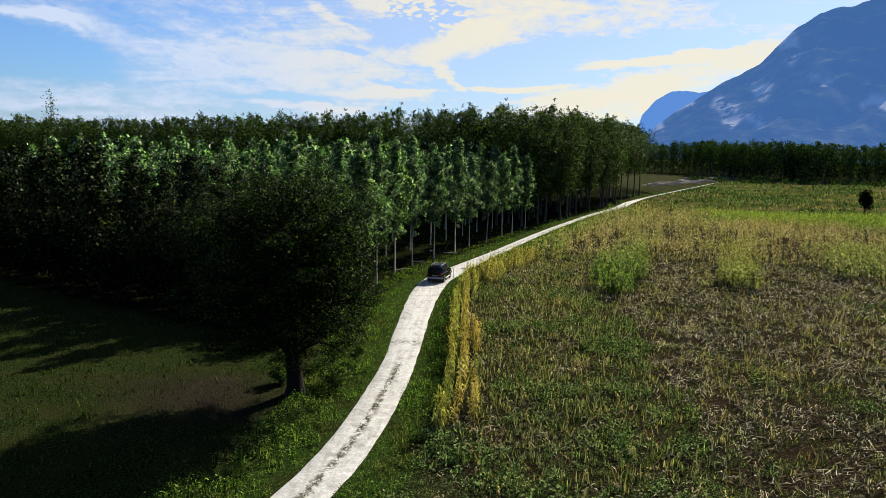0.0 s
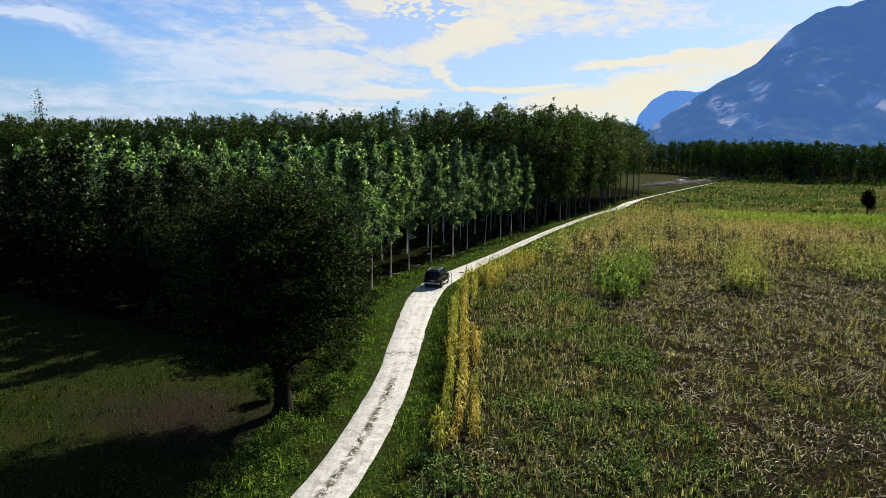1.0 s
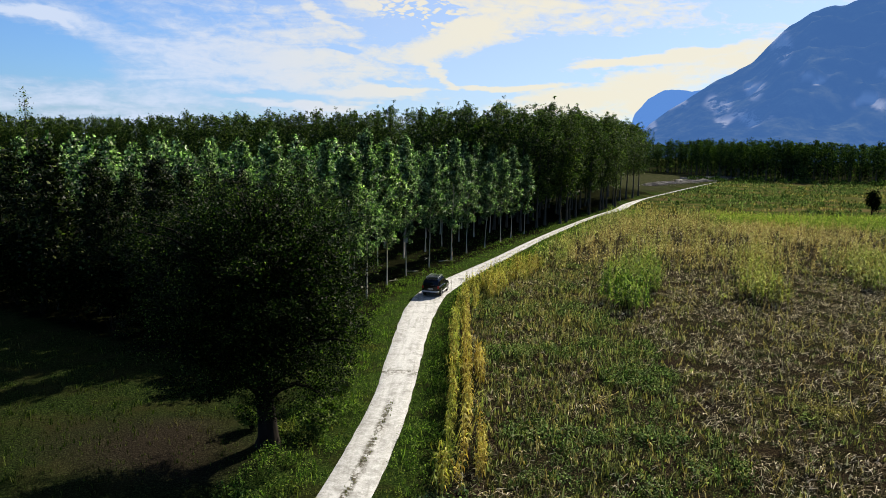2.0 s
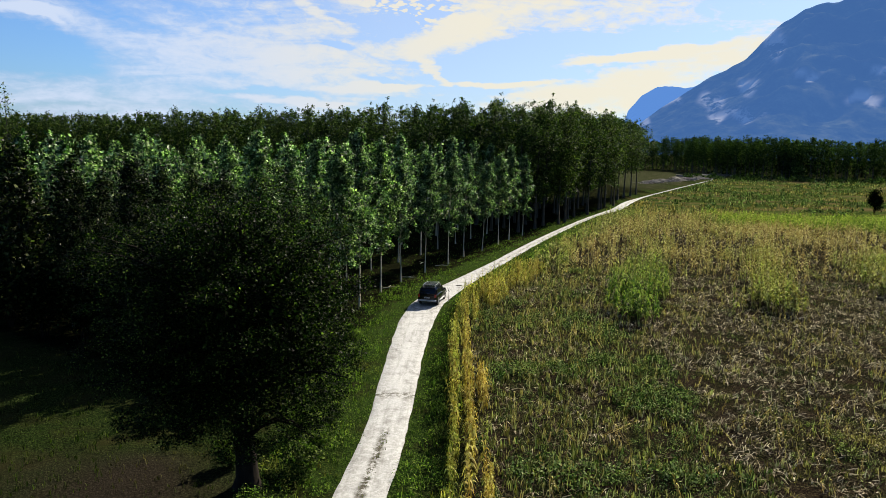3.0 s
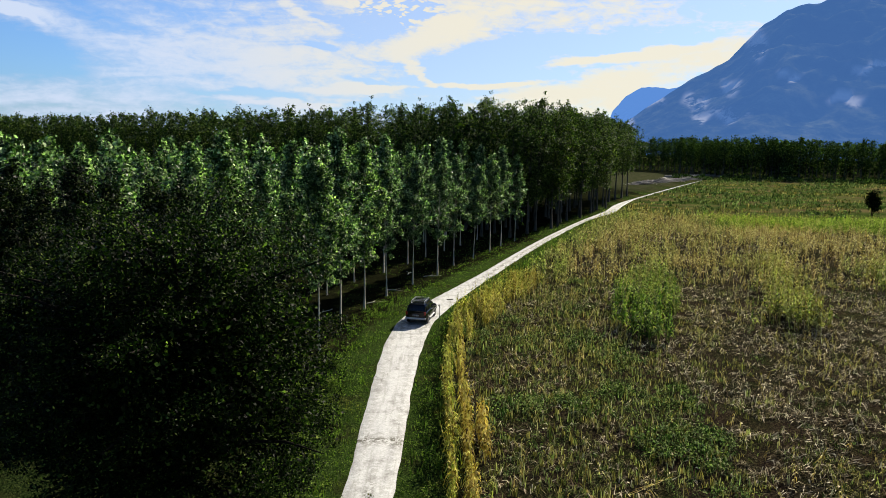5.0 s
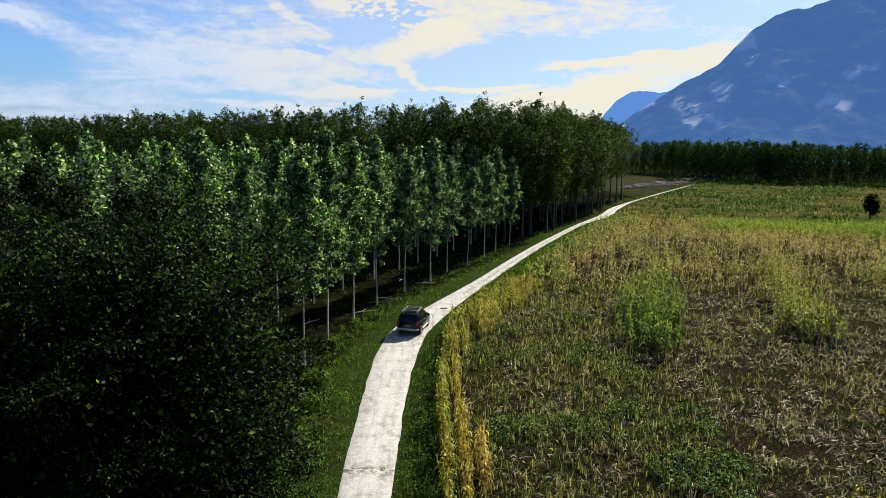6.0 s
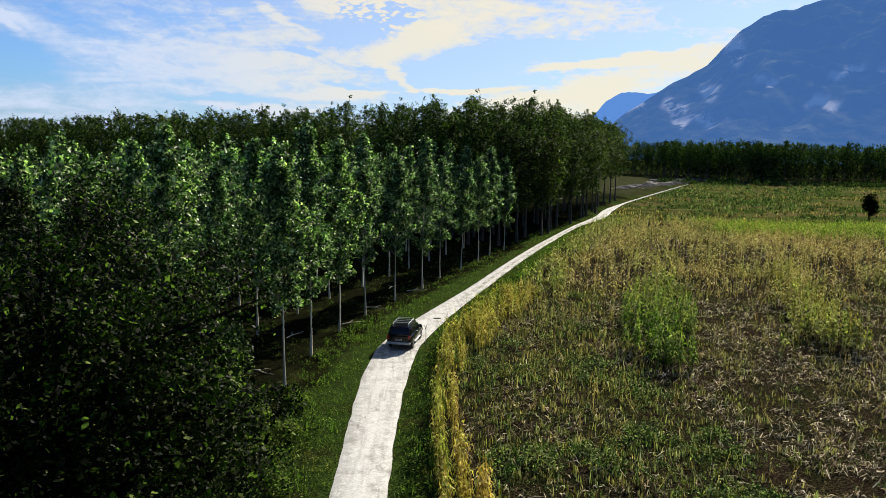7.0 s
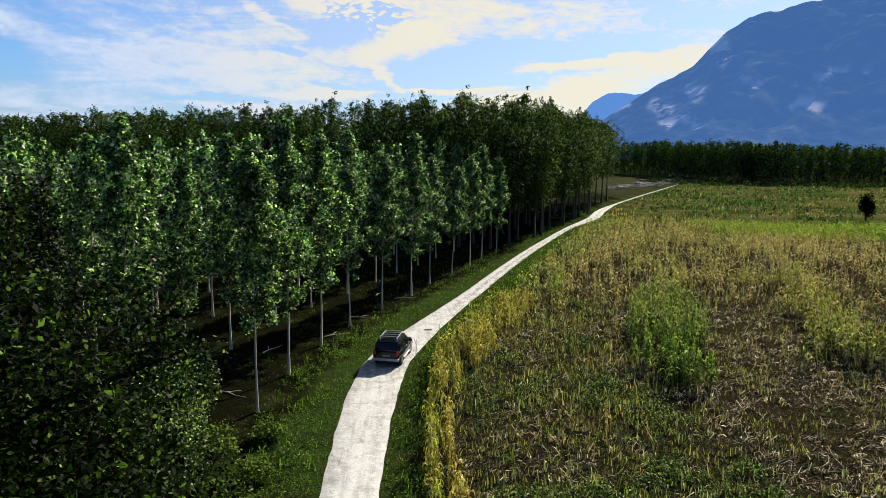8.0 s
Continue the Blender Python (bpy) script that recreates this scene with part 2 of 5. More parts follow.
BARK_POPLAR = plain_material("poplar_bark", (0.2728, 0.2418, 0.186), (0.496, 0.4464, 0.3596), 5.0, 0.8, 0, 0.01, (1, 1, 0.25), 0.1)
BARK_DARK = plain_material("dark_bark", (0.005, 0.0043, 0.0031), (0.0174, 0.0136, 0.0099), 6.0, 0.9, 0, 0.03, (1, 1, 0.2), 0.05)
BARK_TALL = plain_material("grey_bark", (0.031, 0.0279, 0.0217), (0.0806, 0.0744, 0.0589), 5.0, 0.9, 0, 0.02, (1, 1, 0.2), 0.05)


def ground_material():
    m, nt, bsdf, N, L = shader("ground")
    fine = noise_node(nt, 9.0, 9, 0.8)
    mid = noise_node(nt, 0.35, 5, 0.6)
    large = noise_node(nt, 0.05, 5, 0.6, (1, 1.8, 1))
    grass = ramp(nt, fine, [(0.41, (0.0022, 0.0048, 0.0017)), (0.52, (0.0108, 0.0188, 0.0048)), (0.63, (0.0484, 0.0603, 0.0183))])
    grass = blend(nt, ramp(nt, mid, [(0.45, (0, 0, 0)), (0.7, (0.6, 0.6, 0.6))]), grass, (0.026, 0.022, 0.009))
    # darkest specks of soil and green stand in for shade among the plants
    soil = ramp(nt, fine, [(0.40, (0.0023, 0.0016, 0.0016)), (0.54, (0.0124, 0.0085, 0.0062)), (0.72, (0.0736, 0.0527, 0.0372))])
    mossy = ramp(nt, fine, [(0.40, (0.0019, 0.0037, 0.0012)), (0.54, (0.0062, 0.0105, 0.0025)), (0.70, (0.0372, 0.0465, 0.0112))])
    soil = blend(nt, ramp(nt, mid, [(0.42, (0, 0, 0)), (0.6, (0.8, 0.8, 0.8))]), soil, mossy)
    strokes = None
    for turn in (28, -41, 84):
        one = ramp(nt, noise_node(nt, 1.0, 4, 0.6, (6.0, 15, 1), turn), [(0.58, (0, 0, 0)), (0.66, (0.8, 0.8, 0.8))])
        strokes = one if strokes is None else blend(nt, 1.0, strokes, one, "LIGHTEN")
    straw = ramp(nt, noise_node(nt, 2.3, 5), [(0.3, (0.0271, 0.0225, 0.0109)), (0.55, (0.1085, 0.0891, 0.045)), (0.75, (0.31, 0.2712, 0.1628))])
    soil = blend(nt, strokes, soil, straw)
    # forest litter, coloured near black for the shade under the trees
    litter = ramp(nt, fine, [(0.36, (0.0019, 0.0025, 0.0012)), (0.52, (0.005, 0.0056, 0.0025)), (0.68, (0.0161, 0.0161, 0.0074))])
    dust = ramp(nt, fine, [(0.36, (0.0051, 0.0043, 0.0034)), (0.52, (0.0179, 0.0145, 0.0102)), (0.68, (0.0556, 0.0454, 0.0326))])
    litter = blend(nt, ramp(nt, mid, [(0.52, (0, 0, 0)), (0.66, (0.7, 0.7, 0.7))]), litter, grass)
    meadow = ramp(nt, large, [(0.38, (0.0164, 0.0317, 0.0065)), (0.5, (0.0447, 0.0546, 0.0153)), (0.60, (0.0764, 0.06, 0.0273))])
    meadow = blend(nt, 0.6, meadow, ramp(nt, mid, [(0.3, (0.4, 0.45, 0.4)), (0.7, (1.3, 1.3, 1.2))]), "MULTIPLY")
    # brighter green for the strips along the track
    verge_green = ramp(nt, fine, [(0.40, (0.003, 0.0075, 0.0015)), (0.52, (0.0195, 0.036, 0.0075)), (0.64, (0.0675, 0.0938, 0.0225))])
    verge_green = blend(nt, ramp(nt, mid, [(0.48, (0, 0, 0)), (0.62, (0.8, 0.8, 0.8))]), verge_green, grass)
    c = blend(nt, attr(nt, "soil"), blend(nt, attr(nt, "verge"), grass, verge_green), soil)
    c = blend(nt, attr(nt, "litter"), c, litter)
    c = blend(nt, attr(nt, "dust"), c, dust)
    c = blend(nt, attr(nt, "meadow"), c, meadow)
    c = blend(nt, attr(nt, "bare"), c, ramp(nt, mid, [(0.35, (0.014, 0.021, 0.006)), (0.65, (0.040, 0.038, 0.022))]))
    L(c, bsdf.inputs["Base Color"])
    bsdf.inputs["Roughness"].default_value = 1.0
    bsdf.inputs["Specular IOR Level"].default_value = 0.0
    bump(nt, bsdf, fine, 1.0, 0.15)
    return m


def road_material():
    m, nt, bsdf, N, L = shader("pale_gravel")
    fine = noise_node(nt, 9.0, 8, 0.75)
    mid = noise_node(nt, 0.9, 6, 0.65)
    rut = noise_node(nt, 1.0, 5, 0.6, (3.2, 0.22, 1))
    c = ramp(nt, fine, [(0.25, (0.20, 0.20, 0.192)), (0.5, (0.345, 0.345, 0.335)), (0.8, (0.45, 0.45, 0.44))])
    c = blend(nt, 0.75, c, ramp(nt, mid, [(0.34, (0.56, 0.55, 0.53)), (0.47, (1, 1, 1)), (0.7, (1.12, 1.12, 1.10))]), "MULTIPLY")
    c = blend(nt, 0.55, c, ramp(nt, rut, [(0.36, (0.62, 0.61, 0.58)), (0.47, (1, 1, 1)), (0.64, (1.10, 1.10, 1.09))]), "MULTIPLY")
    # potholes and washed-out scars
    scar = ramp(nt, noise_node(nt, 1.5, 8, 0.72, (1, 0.55, 1)), [(0.60, (0, 0, 0)), (0.66, (0.55, 0.55, 0.55))])
    c = blend(nt, scar, c, (0.124, 0.1178, 0.1023))
    dirt = N("ShaderNodeMath")
    dirt.operation = "MULTIPLY"
    L(attr(nt, "dirt"), dirt.inputs[0])
    L(ramp(nt, noise_node(nt, 2.6, 7, 0.75), [(0.44, (0, 0, 0)), (0.54, (1, 1, 1))]), dirt.inputs[1])
    c = blend(nt, dirt.outputs[0], c, (0.0527, 0.0465, 0.031))
    L(c, bsdf.inputs["Base Color"])
    bsdf.inputs["Roughness"].default_value = 0.9
    bsdf.inputs["Specular IOR Level"].default_value = 0.1
    bump(nt, bsdf, fine, 0.8, 0.03)
    return m


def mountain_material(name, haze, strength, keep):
    """Wooded slopes with pale cliffs; kilometres of lit air are a glow mixed in."""
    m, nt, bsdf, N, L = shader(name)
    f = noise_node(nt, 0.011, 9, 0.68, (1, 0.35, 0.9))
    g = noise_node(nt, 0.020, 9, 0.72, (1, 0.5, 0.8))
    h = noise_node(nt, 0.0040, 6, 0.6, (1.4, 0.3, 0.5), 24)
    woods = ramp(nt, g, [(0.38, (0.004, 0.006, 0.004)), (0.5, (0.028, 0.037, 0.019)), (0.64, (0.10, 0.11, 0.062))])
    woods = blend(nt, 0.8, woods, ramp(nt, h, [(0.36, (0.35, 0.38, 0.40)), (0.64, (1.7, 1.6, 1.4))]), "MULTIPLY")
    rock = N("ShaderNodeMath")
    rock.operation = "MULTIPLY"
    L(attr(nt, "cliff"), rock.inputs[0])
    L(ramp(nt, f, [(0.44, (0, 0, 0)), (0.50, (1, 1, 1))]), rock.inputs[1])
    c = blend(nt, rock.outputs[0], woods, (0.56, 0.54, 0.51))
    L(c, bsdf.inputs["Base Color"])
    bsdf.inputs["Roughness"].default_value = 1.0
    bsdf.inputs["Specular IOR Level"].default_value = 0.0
    # blue emission stands in for sunlight scattered by the air between
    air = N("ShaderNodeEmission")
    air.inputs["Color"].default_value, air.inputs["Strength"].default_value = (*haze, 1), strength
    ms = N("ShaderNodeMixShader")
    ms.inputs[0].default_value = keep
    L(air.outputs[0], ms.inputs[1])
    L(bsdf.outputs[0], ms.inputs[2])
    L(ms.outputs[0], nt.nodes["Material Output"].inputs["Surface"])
    return m


# ---- geometry helpers ----
rng = np.random.default_rng(7)


def quad_mesh(name, V, F, mat, smooth=False, **attrs):
    """A mesh out of arrays of vertices and of four-cornered faces."""
    V, F = np.asarray(V, np.float32), np.asarray(F, np.int32)
    me = bpy.data.meshes.new(name)
    me.vertices.add(len(V))
    me.vertices.foreach_set("co", V.ravel())
    me.loops.add(F.size)
    me.loops.foreach_set("vertex_index", F.ravel())
    me.polygons.add(len(F))
    me.polygons.foreach_set("loop_start", np.arange(0, F.size, 4, dtype=np.int32))
    me.update(calc_edges=True)
    for key, values in attrs.items():
        a = me.attributes.new(key, "FLOAT", "POINT")
        a.data.foreach_set("value", np.asarray(values, np.float32))
    if smooth:
        me.polygons.foreach_set("use_smooth", np.ones(len(F), bool))
    me.materials.append(mat)
    return me


def join(pieces):
    """Join pairs (V, F)."""
    V, F, k = [], [], 0
    for v, f in pieces:
        V.append(v)
        F.append(np.asarray(f) + k)
        k += len(v)
    return np.concatenate(V), np.concatenate(F)


def tube(points, radii, sides=6):
    """A tapered limb along points."""
    P = np.asarray(points, float)
    T = np.gradient(P, axis=0)
    T /= np.linalg.norm(T, axis=1)[:, None] + 1e-9
    ref = np.where(np.abs(T[:, 2:3]) > 0.9, [[1.0, 0, 0]], [[0, 0, 1.0]])
    A = np.cross(T, ref)
    A /= np.linalg.norm(A, axis=1)[:, None] + 1e-9
    B = np.cross(T, A)
    a = np.arange(sides) * 2 * np.pi / sides
    R = np.asarray(radii, float)[:, None, None]
    V = P[:, None] + R * (np.cos(a)[None, :, None] * A[:, None] + np.sin(a)[None, :, None] * B[:, None])
    n = len(P)
    i = np.arange(n - 1)[:, None] * sides
    j = np.arange(sides)[None]
    F = np.stack([i + j, i + (j + 1) % sides, i + sides + (j + 1) % sides, i + sides + j], -1).reshape(-1, 4)
    return V.reshape(-1, 3), F


def leaves(C, size, droop=0.3, aspect=0.72):
    """One folded leaf at every centre of C, turned every way."""
    n = len(C)
    a = rng.uniform(0, 2 * np.pi, n)
    e = rng.normal(-droop, 0.55, n)
    U = np.stack([np.cos(a) * np.cos(e), np.sin(a) * np.cos(e), np.sin(e)], 1)
    W = rng.normal(size=(n, 3))
    W[:, 2] *= 0.5
    W -= U * (W * U).sum(1)[:, None]
    W /= np.linalg.norm(W, axis=1)[:, None] + 1e-9
    s = (size * rng.uniform(0.6, 1.3, n))[:, None]
    V = np.stack([C - U * s * 0.5, C + W * s * aspect * 0.5 - U * s * 0.05, C + U * s * 0.55, C - W * s * aspect * 0.5 - U * s * 0.05], 1)
    return V.reshape(-1, 3), np.arange(4 * n).reshape(-1, 4)


def scatter(templates, P, turn, size, lean=None, lean_to=None):
    """Stand the templates at the places P. Returns vertices, faces and, per vertex, the number of the plant."""
    pick = rng.integers(0, len(templates), len(P))
    pieces, who = [], []
    for k, (tv, tf) in enumerate(templates):
        ids = np.nonzero(pick == k)[0]
        if not len(ids):
            continue
        c, s = np.cos(turn[ids])[:, None], np.sin(turn[ids])[:, None]
        x = tv[None, :, 0] * c - tv[None, :, 1] * s
        y = tv[None, :, 0] * s + tv[None, :, 1] * c
        z = np.broadcast_to(tv[None, :, 2], x.shape)
        V = np.stack([x, y, z], -1) * size[ids][:, None, None]
        if lean is not None:
            V[..., 0] += V[..., 2] * (lean[ids] * np.cos(lean_to[ids]))[:, None]
            V[..., 1] += V[..., 2] * (lean[ids] * np.sin(lean_to[ids]))[:, None]
        V += P[ids][:, None]
        F = tf[None] + (np.arange(len(ids)) * len(tv))[:, None, None]
        pieces.append((V.reshape(-1, 3), F.reshape(-1, 4)))
        who.append(np.repeat(ids, len(tv)))
    V, F = join(pieces)
    return V, F, np.concatenate(who)


def part(name, data, parent, label=""):
    ob = new(name, data)
    ob.parent = parent
    return tagged(ob, label)


# ---- the lie of the land ----
ROAD = np.array([(-30, -30), (-22, -14), (-14, 2), (-8.2, 15), (-5.2, 22), (-3.6, 27), (-2.65, 31), (-1.9, 36.4), (-1.5, 41),
                 (-1.2, 46.5), (-1.12, 55), (-1.0, 64), (-0.7, 71), (0.1, 77.8), (1.85, 84), (4.45, 91.5), (8.25, 102),
                 (11.6, 111.6), (14.6, 120), (21.0, 137), (25.0, 147), (32.9, 166), (43.4, 188), (50.8, 208), (61, 231),
                 (72, 253), (91, 290), (138, 379), (152, 405)], float)
ROAD_W = np.interp(ROAD[:, 1], [0, 46, 60, 76, 84, 92, 102, 150, 178, 190, 206, 222, 240, 300, 400], [2.7, 2.45, 2.75, 3.35, 2.95, 2.35, 1.9, 1.5, 1.45, 2.8, 2.8, 1.3, 1.0, 0.9, 0.85])


def smooth_line(P, step):
    """A smooth curve through the points of P, sampled every step metres."""
    t = np.concatenate([[0], np.cumsum(np.linalg.norm(np.diff(P[:, :2], axis=0), axis=1))])
    M = np.gradient(P, t, axis=0)
    s = np.arange(0, t[-1], step)
    i = np.clip(np.searchsorted(t, s, side="right") - 1, 0, len(P) - 2)
    h = (t[i + 1] - t[i])[:, None]
    u = ((s - t[i]) / (t[i + 1] - t[i]))[:, None]
    return ((2 * u**3 - 3 * u**2 + 1) * P[i] + (u**3 - 2 * u**2 + u) * h * M[i] + (-2 * u**3 + 3 * u**2) * P[i + 1] + (u**3 - u**2) * h * M[i + 1])


road_line = smooth_line(np.column_stack([ROAD, ROAD_W]), 0.5)
road_dir = np.gradient(road_line[:, :2], axis=0)
road_dir /= np.linalg.norm(road_dir, axis=1)[:, None]


def road_side(X, Y):
    """Metres from the road's middle, positive to the right of the way; and the width of the road there."""
    X, Y = np.asarray(X, float).ravel(), np.asarray(Y, float).ravel()
    d, w = np.empty(len(X)), np.empty(len(X))
    for a in range(0, len(X), 4000):
        q = np.stack([X[a:a + 4000], Y[a:a + 4000]], 1)
        D = q[:, None] - road_line[None, ::2, :2]
        k = (D**2).sum(-1).argmin(1) * 2
        v = q - road_line[k, :2]
        side = v[:, 0] * road_dir[k, 1] - v[:, 1] * road_dir[k, 0]
        d[a:a + 4000] = np.sign(side) * np.linalg.norm(v, axis=1)
        w[a:a + 4000] = road_line[k, 2]
    return d, w


def soft_step(v, a, b):
    t = np.clip((v - a) / (b - a), 0, 1)
    return t * t * (3 - 2 * t)


def value_noise(X, Y, scale, seed=0):
    """Smooth noise, 0 to 1, over the plan."""
    X, Y = np.asarray(X, float) / scale, np.asarray(Y, float) / scale
    i, j = np.floor(X).astype(np.int64), np.floor(Y).astype(np.int64)
    u, v = X - i, Y - j
    u, v = u * u * (3 - 2 * u), v * v * (3 - 2 * v)

    def h(a, b):
        k = (a * 73856093 ^ b * 19349663 ^ (seed + 11) * 83492791) & 0xFFFFFF
        k = (k * 1103515245 + 12345) & 0x7FFFFFFF
        k = ((k >> 7) * 48271) & 0x7FFFFFFF
        return (k % 100003) / 100003
    return (h(i, j) * (1 - u) + h(i + 1, j) * u) * (1 - v) + (h(i, j + 1) * (1 - u) + h(i + 1, j + 1) * u) * v


def ground_z(X, Y):
    d, w = road_side(X, Y)
    rough = soft_step(np.abs(d), w * 0.5 + 0.1, w * 0.5 + 2.5)
    X, Y = np.asarray(X, float).ravel(), np.asarray(Y, float).ravel()
    return rough * (0.16 * (value_noise(X, Y, 5.0) - 0.5) + 0.10 * (value_noise(X, Y, 1.7, 3) - 0.5)) - 0.02


def field_edge(X):
    """How far the maize reaches."""
    return np.interp(X, [0, 40, 57, 66, 200], [150, 176, 175, 166, 160])


# first row of the young plantation, from its near corner on
ROW = smooth_line(np.array([(-8.2, 61), (-7.0, 67.9), (-6.1, 75), (-4.8, 82.5), (-2.95, 88.8), (-0.3, 95.8), (2.4, 102), (5, 108.6), (7.4, 114.4),
                            (9.6, 119.6), (12.3, 127), (16, 134)], float), 0.1)


def in_plantation(X, Y):
    e = np.interp(Y, ROW[:, 1], ROW[:, 0])
    return (X < e + 2) & (Y > np.where(X < -10.5, 52 - (X + 14) * 0.6, 62)) & (Y < 150)


# ---- ground ----
def axis(lo, hi, step, far):
    a = np.arange(lo, hi + step, step)
    grow = np.cumsum(step * 1.25 ** np.arange(1, 40))
    grow = grow[grow < far]
    grow = np.append(grow, far)
    return np.concatenate([lo - grow[::-1], a, a[-1] + grow])


def build_ground():
    gx, gy = axis(-50, 75, 0.9, 4800), axis(10, 135, 0.9, 4800)
    X, Y = np.meshgrid(gx, gy)
    x, y = X.ravel(), Y.ravel()
    near = (np.abs(x) < 400) & (np.abs(y) < 700)
    z = np.full(len(x), -0.02)
    z[near] = ground_z(x[near], y[near])
    d, w = np.full(len(x), 500.0) * np.sign(x - 40), np.full(len(x), 3.0)
    d[near], w[near] = road_side(x[near], y[near])
    edge = field_edge(x)
    wob = (value_noise(x, y, 3.0, 5) - 0.5) * 1.6
    soil = soft_step(d + wob, 2.6, 4.2) * (1 - soft_step(y, edge - 3, edge + 3))
    soil *= 1 - 0.75 * soft_step(36 - y - 0.35 * x + wob * 3, 0, 14)
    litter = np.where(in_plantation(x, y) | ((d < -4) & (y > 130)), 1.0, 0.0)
    dust = 1 - soft_step(np.hypot((x + 12.0) / 1.35, y - 38.8) + 1.8 * wob, 1.5, 6.0)
    bare = soft_step(-d, 1.0, 4.0) * soft_step(y, 262, 300) * (1 - soft_step(y, 470, 500)) * soft_step(x, 62, 75) * (1 - soft_step(x, 170, 190))
    meadow = np.maximum(soft_step(y, edge - 3, edge + 3) * soft_step(d, 1.2, 3), soft_step(y, 420, 600))
    verge = 1 - soft_step(np.abs(d) - w / 2 + wob, 3.2, 5.2)
    # floor of the far wood takes the shade-dark litter colour too
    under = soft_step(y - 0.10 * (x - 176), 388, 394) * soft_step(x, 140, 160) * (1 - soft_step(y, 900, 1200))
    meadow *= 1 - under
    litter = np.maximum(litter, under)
    n, m = len(gx), len(gy)
    i = (np.arange(m - 1)[:, None] * n + np.arange(n - 1)[None]).ravel()
    F = np.stack([i, i + 1, i + n + 1, i + n], 1)
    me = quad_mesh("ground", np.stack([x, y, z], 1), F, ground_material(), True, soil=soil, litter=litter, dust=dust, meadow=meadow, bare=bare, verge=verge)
    tagged(new("ground", me), "flat farmland of grass, stubble and forest litter coloured as in shade", "ground", kind="structure")


def build_road():
    S = road_line
    nrm = np.stack([road_dir[:, 1], -road_dir[:, 0]], 1)
    u = np.array([-1.0, -0.9, -0.55, -0.25, -0.08, 0.08, 0.25, 0.55, 0.9, 1.0])
    zz = np.array([-0.06, 0.015, 0.025, 0.035, 0.05, 0.05, 0.035, 0.025, 0.015, -0.06])
    s = np.arange(len(S)) * 0.5
    wl = 1 + 0.045 * (value_noise(s, s * 0, 2.2, 8) - 0.5) + 0.05 * (value_noise(s, s * 0, 0.9, 2) - 0.5)
    wr = 1 + 0.045 * (value_noise(s, s * 0 + 9, 2.2, 8) - 0.5) + 0.05 * (value_noise(s, s * 0 + 9, 0.9, 2) - 0.5)
    half = S[:, 2] / 2
    off = np.where(u[None] < 0, u[None] * (half * wl)[:, None], u[None] * (half * wr)[:, None])
    V = np.empty((len(S), len(u), 3))
    V[..., 0] = S[:, None, 0] + nrm[:, None, 0] * off
    V[..., 1] = S[:, None, 1] + nrm[:, None, 1] * off
    V[..., 2] = zz[None]
    mid = np.exp(-(off / 0.22) ** 2) * (1 - soft_step(S[:, 1], 42, 52))[:, None] * 1.3
    mid += 1.0 * np.exp(-((S[:, 1] - 51.8) / 0.40) ** 2)[:, None]
    mid += 0.35 * np.exp(-((np.abs(off) - half[:, None]) / 0.15) ** 2)
    # darker wheel tracks, and a darker band across the road around y = 76
    mid += 0.30 * np.exp(-((np.abs(off) - 0.75) / 0.25) ** 2) + 0.38 * np.exp(-((S[:, 1] - 76) / 2.5) ** 2)[:, None]
    # further on grass grows between the ruts
    mid += 0.85 * np.exp(-((off - 0.1) / 0.30) ** 2) * soft_step(S[:, 1], 84, 100)[:, None]
    mid += 0.45 * soft_step(S[:, 1], 225, 260)[:, None]
    n, m = len(S), len(u)
    i = (np.arange(n - 1)[:, None] * m + np.arange(m - 1)[None]).ravel()
    F = np.stack([i, i + 1, i + m + 1, i + m], 1)
    me = quad_mesh("road", V.reshape(-1, 3), F, road_material(), True, dirt=np.clip(mid, 0, 1).ravel())
    tagged(new("road", me), "pale gravel farm track with a dark worn middle", "road", kind="structure")


build_ground()
build_road()


# ---- mountains ----
# cliffs of the near mountain: bearing and its half width in degrees, slope of sight and its half height
CLIFFS = [(16.5, 0.9, 0.066, 0.008), (19.4, 1.1, 0.066, 0.012), (21.8, 0.8, 0.086, 0.012), (20.0, 1.0, 0.049, 0.007), (21.8, 1.5, 0.052, 0.010),
          (23.3, 0.8, 0.136, 0.022), (29.2, 1.3, 0.070, 0.008), (31.0, 2.0, 0.105, 0.006), (14.6, 0.6, 0.036, 0.010), (25.6, 1.0, 0.098, 0.005)]


